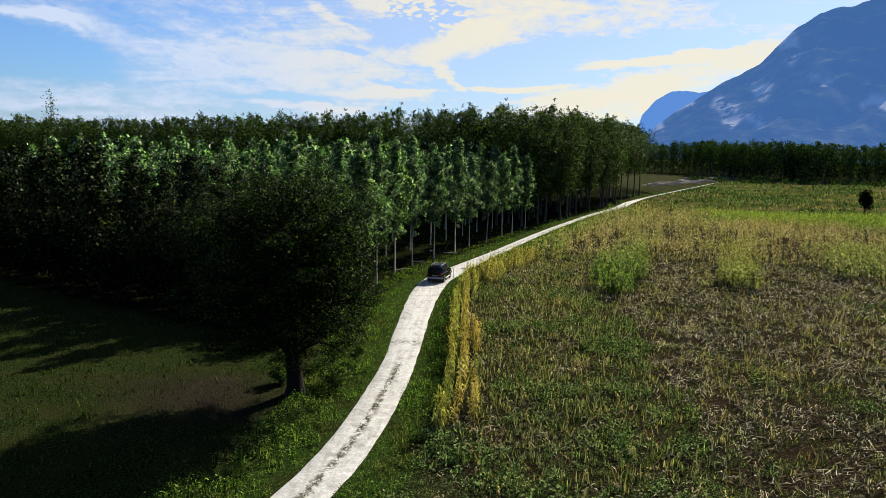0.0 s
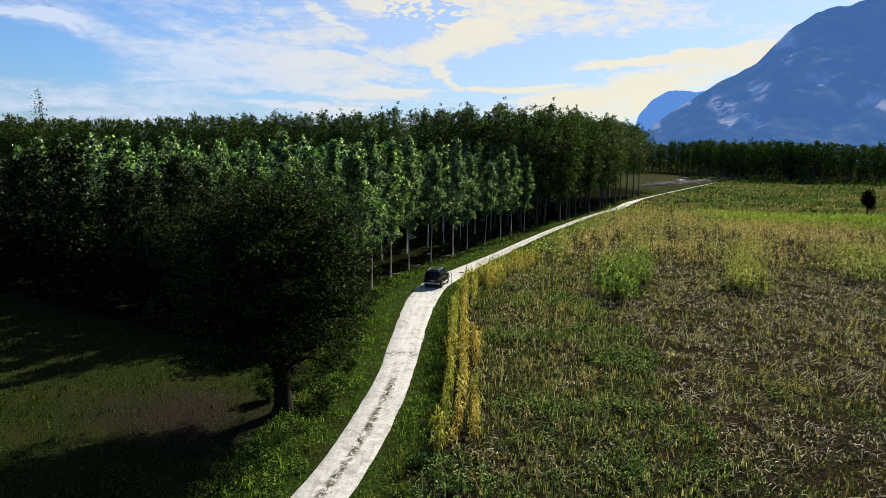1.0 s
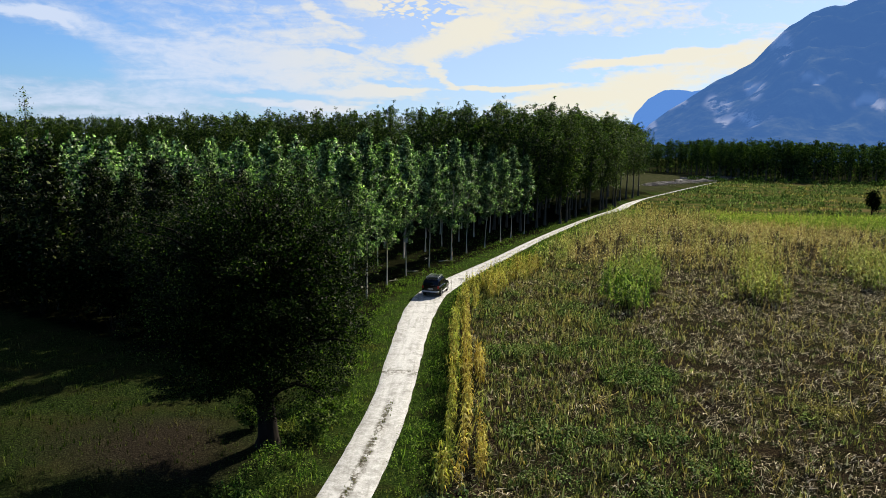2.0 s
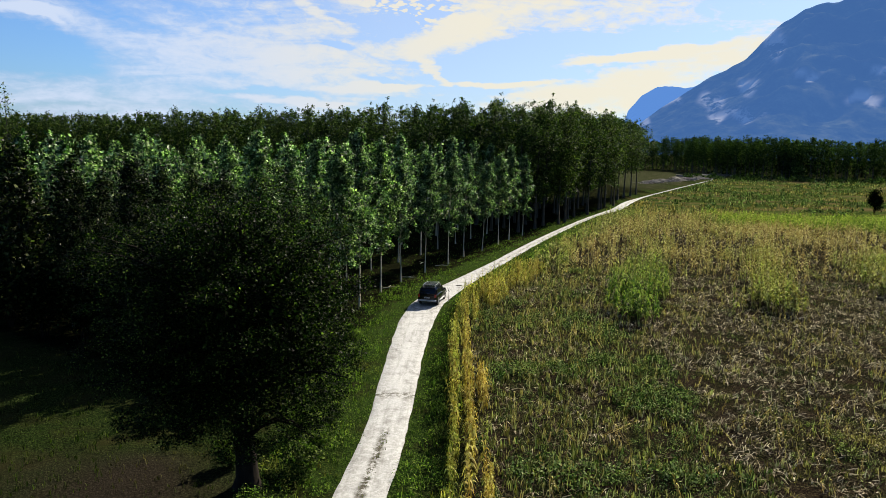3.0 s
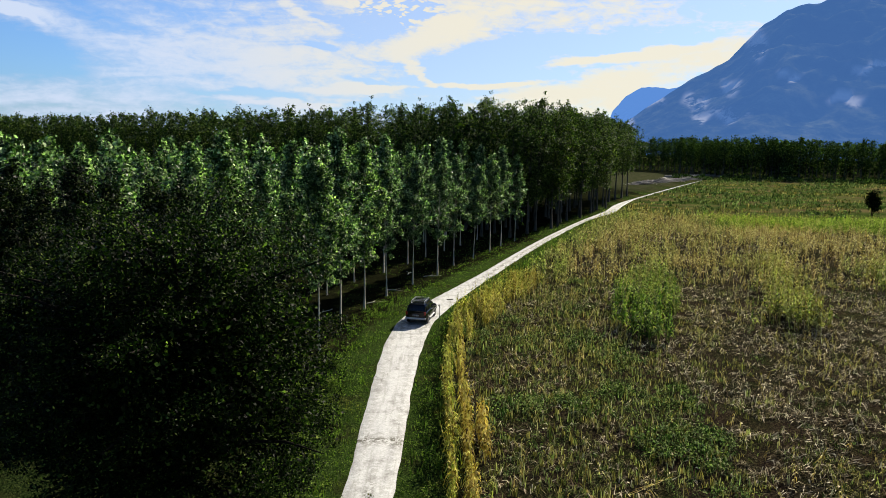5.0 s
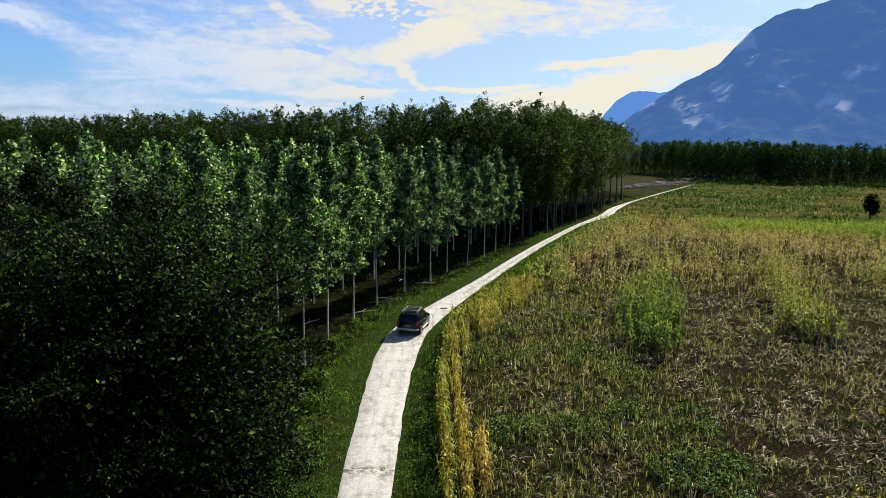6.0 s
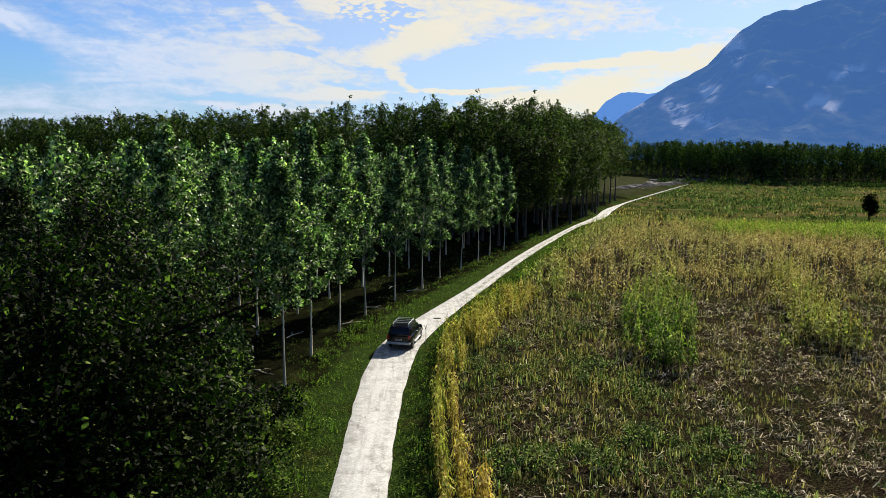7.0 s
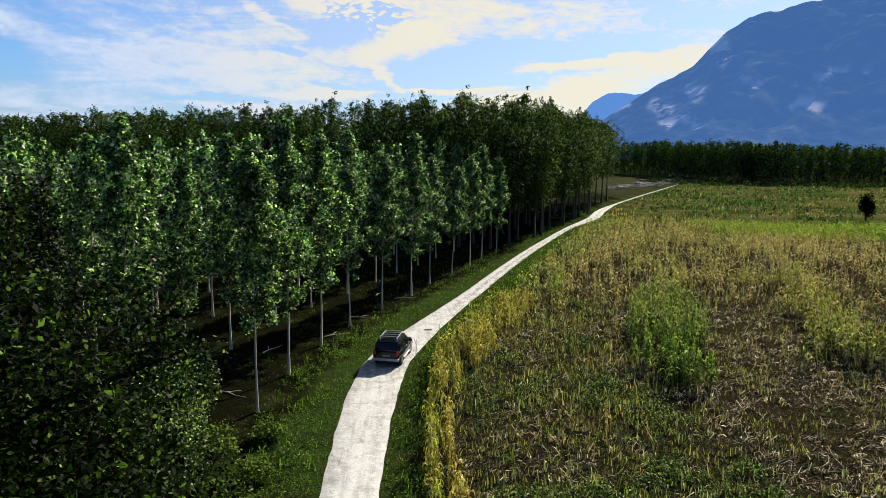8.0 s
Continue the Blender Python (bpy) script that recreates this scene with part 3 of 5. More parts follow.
def build_mountain(name, az, tan_el, r_ridge, r_foot, material, seed, label, cliffs=()):
    a = np.unique(np.concatenate([np.linspace(az[0], min(36, az[-1]), 300), np.linspace(min(36, az[-1]), az[-1], 60)]))
    t = np.concatenate([np.linspace(0, 1, 72), np.linspace(1.04, 1.25, 5)])
    A, T = np.meshgrid(a, t)
    E = np.interp(A, az, tan_el)
    R = r_foot + (r_ridge - r_foot) * T
    rise = np.where(T <= 1, 0.35 * T + 0.65 * T**1.8, 1 - (T - 1) * 0.8)
    Z = E * r_ridge * rise
    X, Y = R * np.sin(np.radians(A)), R * np.cos(np.radians(A))
    bumps = (value_noise(X, Y, 420, seed) - 0.5) * 0.34 + (value_noise(X, Y, 150, seed + 1) - 0.5) * 0.30 + (value_noise(X, Y, 55, seed + 2) - 0.5) * 0.18
    bumps += (value_noise(X, Y, 22, seed + 3) - 0.5) * 0.06
    Z = Z * (1 + bumps * np.clip(1.15 - T, 0.05, 1) * 1.4) - 5
    sight = Z / R
    cliff = np.zeros_like(Z)
    for ca, cw, ce, ch in cliffs:
        cliff = np.maximum(cliff, np.exp(-((A - ca) / cw) ** 2 - ((sight - ce - 0.004 * np.sin(A * 3.1)) / ch) ** 2))
    n, m = len(a), len(t)
    i = (np.arange(m - 1)[:, None] * n + np.arange(n - 1)[None]).ravel()
    F = np.stack([i, i + 1, i + n + 1, i + n], 1)
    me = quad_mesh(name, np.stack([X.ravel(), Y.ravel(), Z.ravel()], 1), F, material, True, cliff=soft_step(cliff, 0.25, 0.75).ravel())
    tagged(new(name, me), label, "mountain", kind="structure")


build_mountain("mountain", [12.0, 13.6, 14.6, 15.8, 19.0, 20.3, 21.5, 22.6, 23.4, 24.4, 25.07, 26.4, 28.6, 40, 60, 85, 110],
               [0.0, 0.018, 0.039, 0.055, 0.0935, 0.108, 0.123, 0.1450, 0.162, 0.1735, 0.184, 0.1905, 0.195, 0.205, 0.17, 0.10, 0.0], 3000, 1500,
               mountain_material("slope_haze_glow", (0.072, 0.190, 0.50), 0.41, 0.34), 4, "mountain with wooded slopes and pale cliffs, blue by glowing haze", CLIFFS)
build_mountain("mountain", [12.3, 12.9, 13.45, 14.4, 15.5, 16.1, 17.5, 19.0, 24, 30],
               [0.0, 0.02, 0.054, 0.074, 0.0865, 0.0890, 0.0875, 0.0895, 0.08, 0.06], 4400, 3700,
               mountain_material("far_slope_haze_glow", (0.115, 0.285, 0.72), 0.41, 0.12), 9, "distant mountain shoulder with a steep end, pale blue by glowing haze")


# ---- trees ----
def crown_tree(height, base, radius, top_r, n_branch, per_branch, leaf, spread, rise, trunk_r, lean=0.0, belly=0.35, twig=True, round_top=False):
    """A tree with one straight stem: the stem with its limbs, and the leaves along the limbs."""
    zs = np.linspace(0, height * 0.97, 9)
    wob = rng.normal(0, 0.075, (9, 2)).cumsum(0) * (0.25 + 0.75 * zs / height)[:, None]
    wob -= wob[0]
    stem = np.column_stack([wob[:, 0] + lean * zs, wob[:, 1], zs])
    stem_r = trunk_r * (1 - 0.93 * (zs / height) ** 0.9)
    stem_r[0] *= 1.6
    wood = [tube(stem, stem_r, 7)]
    L = []
    for k in range(n_branch):
        f = (k + rng.uniform(0, 1)) / n_branch
        z = base + (height - base) * f * 0.96
        over = max(0.0, (f - belly) / (1 - belly))
        prof = min(1.0, (f + 0.10) / belly) ** 0.7 * ((1 - over**1.4) ** 0.65 if round_top else (1 - over) ** 0.85)
        ln = max(0.35, radius * prof * rng.uniform(0.55, 1.2) + top_r)
        a = k * 2.4 + rng.uniform(-0.5, 0.5)
        r = min(1.35, rise + (0.0 if round_top else 0.5 * f**2) + rng.normal(0, 0.15))
        t = np.linspace(0, 1, 4)[:, None]
        way = np.array([math.cos(a) * math.cos(r), math.sin(a) * math.cos(r), math.sin(r)])
        p0 = np.array([np.interp(z, zs, stem[:, 0]), np.interp(z, zs, stem[:, 1]), z])
        P = p0 + way * ln * t + np.array([0, 0, 0.22 * ln]) * t**2
        if twig:
            wood.append(tube(P, np.array([0.022, 0.015, 0.010, 0.004]) * (0.5 + ln * 0.35), 3))
        m = int(per_branch * (0.35 + ln / radius))
        # leaves sit in tufts along the limb, with gaps between them
        tufts = max(3, int(2 + ln * 2.2))
        tq = rng.uniform(0.10, 1.05, tufts) ** (0.75 if round_top else 0.6)
        tuft_at = rng.normal(0, spread * 1.05, (tufts, 3)) * (0.5 + 0.7 * np.sin(np.clip(tq, 0, 1) * 2.6))[:, None]
        pick = rng.integers(0, tufts, m)
        q = tq[pick]
        C = p0 + way * ln * q[:, None] + np.array([0, 0, 0.22 * ln]) * q[:, None] ** 2
        C = C + tuft_at[pick] + rng.normal(0, spread * (0.5 if round_top else 0.6), (m, 3))
        L.append(C)
    if round_top:
        L.append(stem[-1] + rng.normal(0, 1, (per_branch // 4, 3)) * np.array([0.45, 0.45, 0.3]) - np.array([0, 0, 0.2]))
    else:
        # the leading shoot stands out above the crown
        up = rng.uniform(-2.2, 0.8, per_branch)
        L.append(stem[-1] + np.column_stack([rng.normal(0, 1, (per_branch, 2)) * (0.10 + 0.13 * (0.8 - up))[:, None], up]))
    return join(wood), leaves(np.concatenate(L), leaf)


def tree_thing(name, wood, foliage, bark, leaf_mat, label, category, group=""):
    ob = tagged(new(name), label, category, group)
    part("trunk", quad_mesh("trunk", *wood, bark, True), ob)
    part("crown", quad_mesh("crown", *foliage, leaf_mat), ob)
    return ob


def plant_trees(models, places):
    """Stand copies of the models at (x, y, size); the models themselves take the first places."""
    for k, (x, y, size) in enumerate(places):
        z = float(ground_z([x], [y])[0]) - 0.04
        m = pose(x, y, z, 0, 0, (k * 137.5) % 360)
        src = models[k % len(models)]
        if k < len(models):
            src.matrix_basis = m @ Matrix.Diagonal((size, size, size, 1))
        else:
            ob = copy_thing(src, m)
            ob.scale = (size, size, size)


# young poplars: a regular plantation beside the track
near_places, second_places, edge_places, deep_places = [], [], [], []
row_s = np.arange(len(ROW)) * 0.1
row_n = np.gradient(ROW, axis=0)
row_n /= np.linalg.norm(row_n, axis=1)[:, None]
for k in range(11):
    for s in np.arange(-16.0 if k else 7.0, row_s[-1], 6.75):
        q = max(0, min(int((s + 0.9 * k) / 0.1), len(ROW) - 1))
        back = min(0.0, s + 0.9 * k)
        x = ROW[q, 0] - row_n[q, 1] * 6.3 * k + row_n[q, 0] * back + rng.normal(0, 0.18)
        y = ROW[q, 1] + row_n[q, 0] * 6.3 * k + row_n[q, 1] * back + rng.normal(0, 0.18)
        if y < (54 - (x + 14) * 0.6 if x < -10.5 else 64) or y > 141:
            continue
        at_edge = x < -10.5 and y < 66 - (x + 14) * 0.6
        (edge_places if at_edge else near_places if k == 0 else second_places if k == 1 or (k == 2 and y < 90) else deep_places).append((x, y, rng.uniform(0.86, 1.06)))
poplars = []
for k in range(5):
    wood, foliage = crown_tree(15.2 + rng.uniform(-0.7, 0.7), 4.2, 2.75, 0.22, 42, 230, 0.225, 0.25, 0.76, 0.078)
    poplars.append(tree_thing("poplar_tree", wood, foliage, BARK_POPLAR, LEAF_POPLAR,
                              "young poplar with a pale slender trunk and glossy green leaves", "tree", "poplar plantation"))
plant_trees(poplars, second_places)
fine_models = []
for k in range(4):
    wood, foliage = crown_tree(15.2 + rng.uniform(-0.8, 0.8), 4.1 + rng.uniform(-0.4, 0.5), 2.75, 0.2, 46, 400, 0.195, 0.25, 0.78, 0.078)
    fine_models.append(tree_thing("poplar_tree", wood, foliage, BARK_POPLAR, LEAF_POPLAR,
                                  "young poplar beside the track with a pale slender trunk", "tree", "poplar plantation"))
plant_trees(fine_models, near_places)
edge_models = []
for k in range(3):
    wood, foliage = crown_tree(13.8 + rng.uniform(-0.6, 0.6), 1.2, 3.1, 0.3, 46, 62, 0.36, 0.36, 0.7, 0.09, belly=0.3) if k == 2 else crown_tree(14.0 + 0.4 * k, 1.6, 2.9, 0.25, 50, 180, 0.20, 0.30, 0.74, 0.09, belly=0.3)
    edge_models.append(tree_thing("poplar_tree", wood, foliage, BARK_TALL, LEAF_EDGE_SHADED,
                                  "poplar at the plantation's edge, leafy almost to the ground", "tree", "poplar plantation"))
for k in range(13):
    x = -14.5 - 3.6 * k + rng.normal(0, 0.5)
    edge_places.append((x, 57.5 - (x + 14) * 0.6 + rng.normal(0, 0.8), rng.uniform(0.85, 1.0)))
plant_trees(edge_models[:2], [p for p in edge_places if p[0] > -27])
plant_trees(edge_models[2:], [p for p in edge_places if p[0] <= -27])
deep_models = []
for k in range(3):
    wood, foliage = crown_tree(15.0 + rng.uniform(-0.6, 0.6), 4.4, 2.75, 0.22, 34, 36, 0.44, 0.30, 0.72, 0.09)
    deep_models.append(tree_thing("poplar_tree", wood, foliage, BARK_POPLAR, LEAF_POPLAR,
                                  "young poplar standing deep in the plantation", "tree", "poplar plantation"))
plant_trees(deep_models, deep_places)

# the tall grove behind it
EDGE = smooth_line(np.array([(-235, 300), (-140, 255), (-70, 215), (-20, 170), (4, 143), (14.5, 137), (20.5, 147), (29, 165), (39, 187), (46, 203)], float), 0.5)
edge_dir = np.gradient(EDGE, axis=0)
edge_dir /= np.linalg.norm(edge_dir, axis=1)[:, None]
tall_places, back_places, heart_places = [], [], []
for k in range(4):
    for s in np.arange(0, len(EDGE) * 0.5, 5.2):
        q = min(int((s + 2.2 * k) / 0.5), len(EDGE) - 1)
        x = EDGE[q, 0] - edge_dir[q, 1] * 6.0 * k + rng.normal(0, 0.7)
        y = EDGE[q, 1] + edge_dir[q, 0] * 6.0 * k + rng.normal(0, 0.7)
        if any((x - a) ** 2 + (y - b) ** 2 < 9 for a, b, _ in tall_places + back_places + heart_places):
            continue
        (tall_places if k < 2 and x > -45 else back_places if k < 2 else heart_places).append((x, y, rng.uniform(0.95, 1.05) * (1.08 + 0.025 * float(soft_step(x, -15, 25)))))
tall_models = []
for k in range(4):
    wood, foliage = crown_tree(20.4 + rng.uniform(-0.6, 0.6), 4.6, 3.8, 0.3, 58, 120, 0.27, 0.40, 0.62, 0.19, belly=0.5, round_top=True)
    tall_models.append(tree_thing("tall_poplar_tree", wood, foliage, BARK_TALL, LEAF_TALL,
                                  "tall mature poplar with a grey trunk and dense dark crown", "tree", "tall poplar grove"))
plant_trees(tall_models, tall_places)
end_models = []
for k in range(2):
    wood, foliage = crown_tree(21.5, 7.0, 5.2, 0.25, 66, 130, 0.30, 0.45, 0.6, 0.24, belly=0.5, round_top=True)
    end_models.append(tree_thing("tall_poplar_tree", wood, foliage, BARK_TALL, LEAF_TALL,
                                 "tall poplar with a bare lower trunk at the grove's end", "tree", "tall poplar grove"))
plant_trees(end_models, [(50.5, 219, 1.08), (54.5, 228, 1.07), (58.5, 236, 1.04), (62.5, 245, 1.02), (46, 224, 1.08), (51, 238, 1.08)])
back_models = []
for k in range(3):
    wood, foliage = crown_tree(20.8 + rng.uniform(-1.0, 1.0), 4.0, 3.9, 0.3, 38, 66, 0.40, 0.45, 0.62, 0.21, belly=0.5, twig=False, round_top=True)
    back_models.append(tree_thing("tall_poplar_tree", wood, foliage, BARK_TALL, LEAF_TALL,
                                  "tall mature poplar far back in the grove", "tree", "tall poplar grove"))
plant_trees(back_models, back_places)
heart_models = []
for k in range(2):
    wood, foliage = crown_tree(19.2, 1.5, 3.6, 0.3, 28, 16, 0.95, 0.6, 0.6, 0.2, belly=0.5, twig=False, round_top=True)
    heart_models.append(tree_thing("tall_poplar_tree", wood, foliage, BARK_TALL, LEAF_TALL,
                                   "poplar deep inside the dark grove", "tree", "tall poplar grove"))
plant_trees(heart_models, heart_places)


# the wood across the meadow
def build_far_wood():
    models = [crown_tree(21.2, 6.5, 3.4, 0.2, 32, 26, 0.66, 0.5, 0.6, 0.2, belly=0.5, twig=False, round_top=True) for _ in range(4)]
    coarse = [crown_tree(19.4, 0.5, 3.5, 0.3, 18, 9, 1.3, 0.7, 0.5, 0.2, belly=0.5, twig=False, round_top=True) for _ in range(3)]
    P = []
    line = smooth_line(np.array([(90, 540), (150, 500), (158, 430), (176, 392), (240, 400), (345, 412)], float), 0.5)
    ld = np.gradient(line, axis=0)
    ld /= np.linalg.norm(ld, axis=1)[:, None]
    for k in range(5):
        for q in range(0, len(line), 9 if k < 2 else 7):
            P.append((line[q, 0] - ld[q, 1] * 6.5 * k + rng.normal(0, 1.0), line[q, 1] + ld[q, 0] * 6.5 * k + rng.normal(0, 1.0), -0.05))
    P = np.array(P)
    n = len(P)
    turn, size = rng.uniform(0, 6.28, n), rng.uniform(0.9, 1.1, n)
    front = np.arange(n) < 2 * len(range(0, len(line), 9))
    V1, F1, _ = scatter([w for w, _ in models], P[front], turn[front], size[front])
    Va, Fa, _ = scatter([f for _, f in models], P[front], turn[front], size[front])
    Vb, Fb, _ = scatter([f for _, f in coarse], P[~front], turn[~front], size[~front])
    V2, F2 = join([(Va, Fa), (Vb, Fb)])
    ob = tagged(new("far_wood"), "dark straight edge of a poplar wood across the meadow", "woodland", kind="stuff")
    tagged(part("trunks", quad_mesh("trunks", V1, F1, BARK_TALL, True), ob), kind="stuff")
    tagged(part("crowns", quad_mesh("crowns", V2, F2, LEAF_FAR), ob), kind="stuff")


build_far_wood()


# the big broad tree beside the track
def build_big_tree(x, y):
    trunk = np.array([(0, 0, -0.1), (0.03, 0, 0.5), (0.0, 0.05, 1.4), (-0.1, 0.1, 2.6), (-0.15, 0.1, 4.0), (-0.1, 0.15, 6.5), (0.0, 0.1, 9.5), (0.1, 0, 12.5)])
    wood = [tube(trunk, [0.72, 0.52, 0.46, 0.43, 0.38, 0.26, 0.15, 0.05], 12)]
    C = []
    mid = np.array([-0.3, 0.0, 8.1])
    n = 290
    for k in range(n):
        g = math.acos(1 - 2 * (k + 0.5) / n)
        a = k * 2.39996
        way = np.array([math.sin(g) * math.cos(a), math.sin(g) * math.sin(a), math.cos(g)])
        lump = 0.86 + 0.26 * noise.noise(Vector(way * 1.9)) + 0.16 * noise.noise(Vector(way * 4.6))
        r = np.array([7.1, 7.0, 6.8]) * min(lump, 0.92) * rng.choice([1.0, 1.0, 0.85, 0.66, 0.45])
        tip = mid + way * r
        if tip[2] < 2.1:
            tip[2] = 2.1 + rng.uniform(0, 0.8)
        root_z = max(2.2, min(11.0, tip[2] * 0.62))
        root = np.array([np.interp(root_z, trunk[:, 2], trunk[:, 0]), np.interp(root_z, trunk[:, 2], trunk[:, 1]), root_z])
        if k % 4 == 0:
            t = np.linspace(0, 1, 5)[:, None]
            P = root + (tip - root) * t + np.array([0, 0, 0.9]) * np.sin(t * 3.1)
            wood.append(tube(P, [0.13, 0.10, 0.07, 0.045, 0.015], 5))
        # leaves hang in sprays, with dark gaps between them
        for _ in range(rng.integers(8, 12)):
            b = rng.normal(0, 1, 3)
            b *= rng.uniform(0.35, 1) ** 0.5 / np.linalg.norm(b)
            at = tip + b * np.array([1.0, 1.0, 0.7]) * rng.uniform(0.6, 1.0) - way * 0.4
            m = rng.integers(42, 68)
            C.append(at + rng.normal(0, 1, (m, 3)) * np.array([0.21, 0.21, 0.10]) * rng.uniform(0.7, 1.25))
    ob = tagged(new("broadleaf_tree"), "large round tree standing beside the track, leaves coloured for its shade", "tree")
    B = rng.normal(0, 1, (38000, 3))
    B *= (rng.uniform(0.02, 1, len(B)) ** 0.40 / np.linalg.norm(B, axis=1))[:, None] * np.array([5.0, 5.0, 5.0])
    inner = mid + B
    inner = inner[inner[:, 2] > 2.6]
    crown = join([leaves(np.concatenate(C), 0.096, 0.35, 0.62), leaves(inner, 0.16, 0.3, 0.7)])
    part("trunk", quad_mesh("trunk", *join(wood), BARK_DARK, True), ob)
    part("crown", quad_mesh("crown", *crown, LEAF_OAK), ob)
    ob.matrix_basis = pose(x, y, float(ground_z([x], [y])[0]), 0, 0, 40)


build_big_tree(-6.8, 39.6)


# ---- the maize field ----
def strip(points, widths, side):
    """A leaf blade: a ribbon along points."""
    P = np.asarray(points, float)
    W = np.asarray(widths, float)[:, None] * np.asarray(side, float)[None] * 0.5
    V = np.stack([P - W, P + W], 1).reshape(-1, 3)
    i = np.arange(len(P) - 1) * 2
    return V, np.stack([i, i + 1, i + 3, i + 2], 1)


def corn_plant(height, n_leaf, segs, wide, droop, reach=1.0):
    """One maize plant: stalk, arching leaves, tassel."""
    bits = [tube([(0, 0, 0), (0.01, 0, height * 0.5), (0.0, 0.02, height)], [0.02, 0.016, 0.008], 3)]
    for k in range(n_leaf):
        z = height * (0.24 + 0.70 * k / n_leaf)
        a = k * math.pi + rng.normal(0, 0.6)
        ln = reach * height * rng.uniform(0.28, 0.46) * (1.15 - 0.4 * k / n_leaf)
        t = np.linspace(0, 1, segs + 1)
        out = ln * t * 0.7
        up = ln * (1.3 * t - (1.25 + droop * rng.uniform(0.4, 1.2)) * t**2)
        P = np.stack([np.cos(a) * out, np.sin(a) * out, z + up], 1)
        P[:, 2] = np.maximum(P[:, 2], 0.03)
        bits.append(strip(P, wide * np.interp(t, [0, 0.3, 1], [0.6, 1.0, 0.12]), (-math.sin(a), math.cos(a), rng.uniform(-0.9, 0.9))))
    for k in range(3):
        a = k * 2.1
        bits.append(strip([(0, 0.02, height * 0.96), (0.09 * math.cos(a), 0.09 * math.sin(a), height * 1.12)], [0.025, 0.012], (-math.sin(a), math.cos(a), 0)))
    return join(bits)


def weed_plant(height, n, leaf):
    """A leafy weed: a few stems with small leaves."""
    r = rng.uniform(0, 1, n) ** 0.6
    a = rng.uniform(0, 6.28, n)
    C = np.stack([np.cos(a) * r * height * 0.55, np.sin(a) * r * height * 0.55, height * (0.12 + 0.88 * rng.uniform(0, 1, n) * (1 - 0.6 * r))], 1)
    return leaves(C, leaf, 0.1, 0.6)


def grass_tuft(height, n, wide):
    bits = []
    for k in range(n):
        a = rng.uniform(0, 6.28)
        h = height * rng.uniform(0.6, 1.15)
        o = height * rng.uniform(0.15, 0.6)
        b = rng.normal(0, height * 0.18, 2)
        bits.append(strip([(b[0], b[1], -0.02), (b[0] + o * 0.35 * math.cos(a), b[1] + o * 0.35 * math.sin(a), h * 0.65), (b[0] + o * math.cos(a), b[1] + o * math.sin(a), h)],
                          [wide, wide * 0.8, wide * 0.15], (-math.sin(a), math.cos(a), 0)))
    return join(bits)


def straw_piece(ln, wide, arch):
    a = rng.uniform(-0.6, 0.6)
    return strip([(-ln / 2, 0, 0.02), (0, ln * 0.12 * a, 0.03 + arch), (ln / 2, ln * 0.25 * a, 0.02 + arch * 0.3)], [wide * 0.7, wide, wide * 0.4], (0, 1, rng.uniform(-0.6, 0.6)))


def lay(name, templates, X, Y, size, mat, label, category, dry=0.0, lean=0.0, turn=None):
    """Stand plants at the places of a plan as one object."""
    n = len(X)
    P = np.stack([X, Y, ground_z(X, Y)], 1)
    turn = rng.uniform(0, 6.28, n) if turn is None else turn
    V, F, who = scatter(templates, P, turn, np.broadcast_to(size, n).astype(float), np.abs(rng.normal(0, lean, n)) if lean else None, rng.uniform(0, 6.28, n))
    dry = np.broadcast_to(dry, n)[who]
    return tagged(new(name, quad_mesh(name, V, F, mat, dry=dry)), label, category, kind="stuff")


def sow(x0, x1, y0, y1, per_m2):
    n = int((x1 - x0) * (y1 - y0) * per_m2)
    return rng.uniform(x0, x1, n), rng.uniform(y0, y1, n)


def in_view(X, Y, margin=4.0):
    """Within the fan of land that lies ahead of the line of flight."""
    return (X - 3 < (Y + 8) * 0.72 + margin) & (X - 3 > -(Y + 8) * 0.72 - margin)


CORN_ROW = [corn_plant(rng.uniform(1.6, 2.4), 11, 3, 0.105, 0.65, 0.62) for _ in range(9)]
CORN_FAR = [corn_plant(rng.uniform(1.8, 2.4), 7, 2, 0.13, 0.25, 0.85) for _ in range(7)]
CORN_TALL = [corn_plant(rng.uniform(2.1, 2.7), 10, 3, 0.12, 0.3, 0.75) for _ in range(7)]
CORN_BROKEN = [corn_plant(rng.uniform(0.6, 1.25), 6, 2, 0.065, 0.9, 0.8) for _ in range(7)]
STRAWS = [straw_piece(rng.uniform(0.22, 0.75), rng.uniform(0.022, 0.042), rng.uniform(0.05, 0.25)) for _ in range(12)]
STRAWS += [strip([(-ln / 2, 0, 0.02), (ln / 2, 0, 0.04 + ln * 0.3)], [0.045, 0.02], (0, 1, 0.5)) for ln in rng.uniform(0.14, 0.46, 16)]
STRAWS += [straw_piece(rng.uniform(0.15, 0.4), rng.uniform(0.05, 0.08), rng.uniform(0.02, 0.12)) for _ in range(8)]
STRAWS += [strip([(0, 0, 0), (0.05, 0, ln * 0.6), (0.22 * ln, 0, ln)], [0.05, 0.045, 0.01], (0, 1, 0.2)) for ln in rng.uniform(0.2, 0.45, 2)]
LOW_TUFTS = [grass_tuft(rng.uniform(0.22, 0.40), 4, 0.036) for _ in range(6)]
WEEDS = [weed_plant(rng.uniform(0.45, 0.85), 26, 0.092) for _ in range(6)]
TUFTS = [grass_tuft(rng.uniform(0.28, 0.45), 7, 0.04) for _ in range(6)]


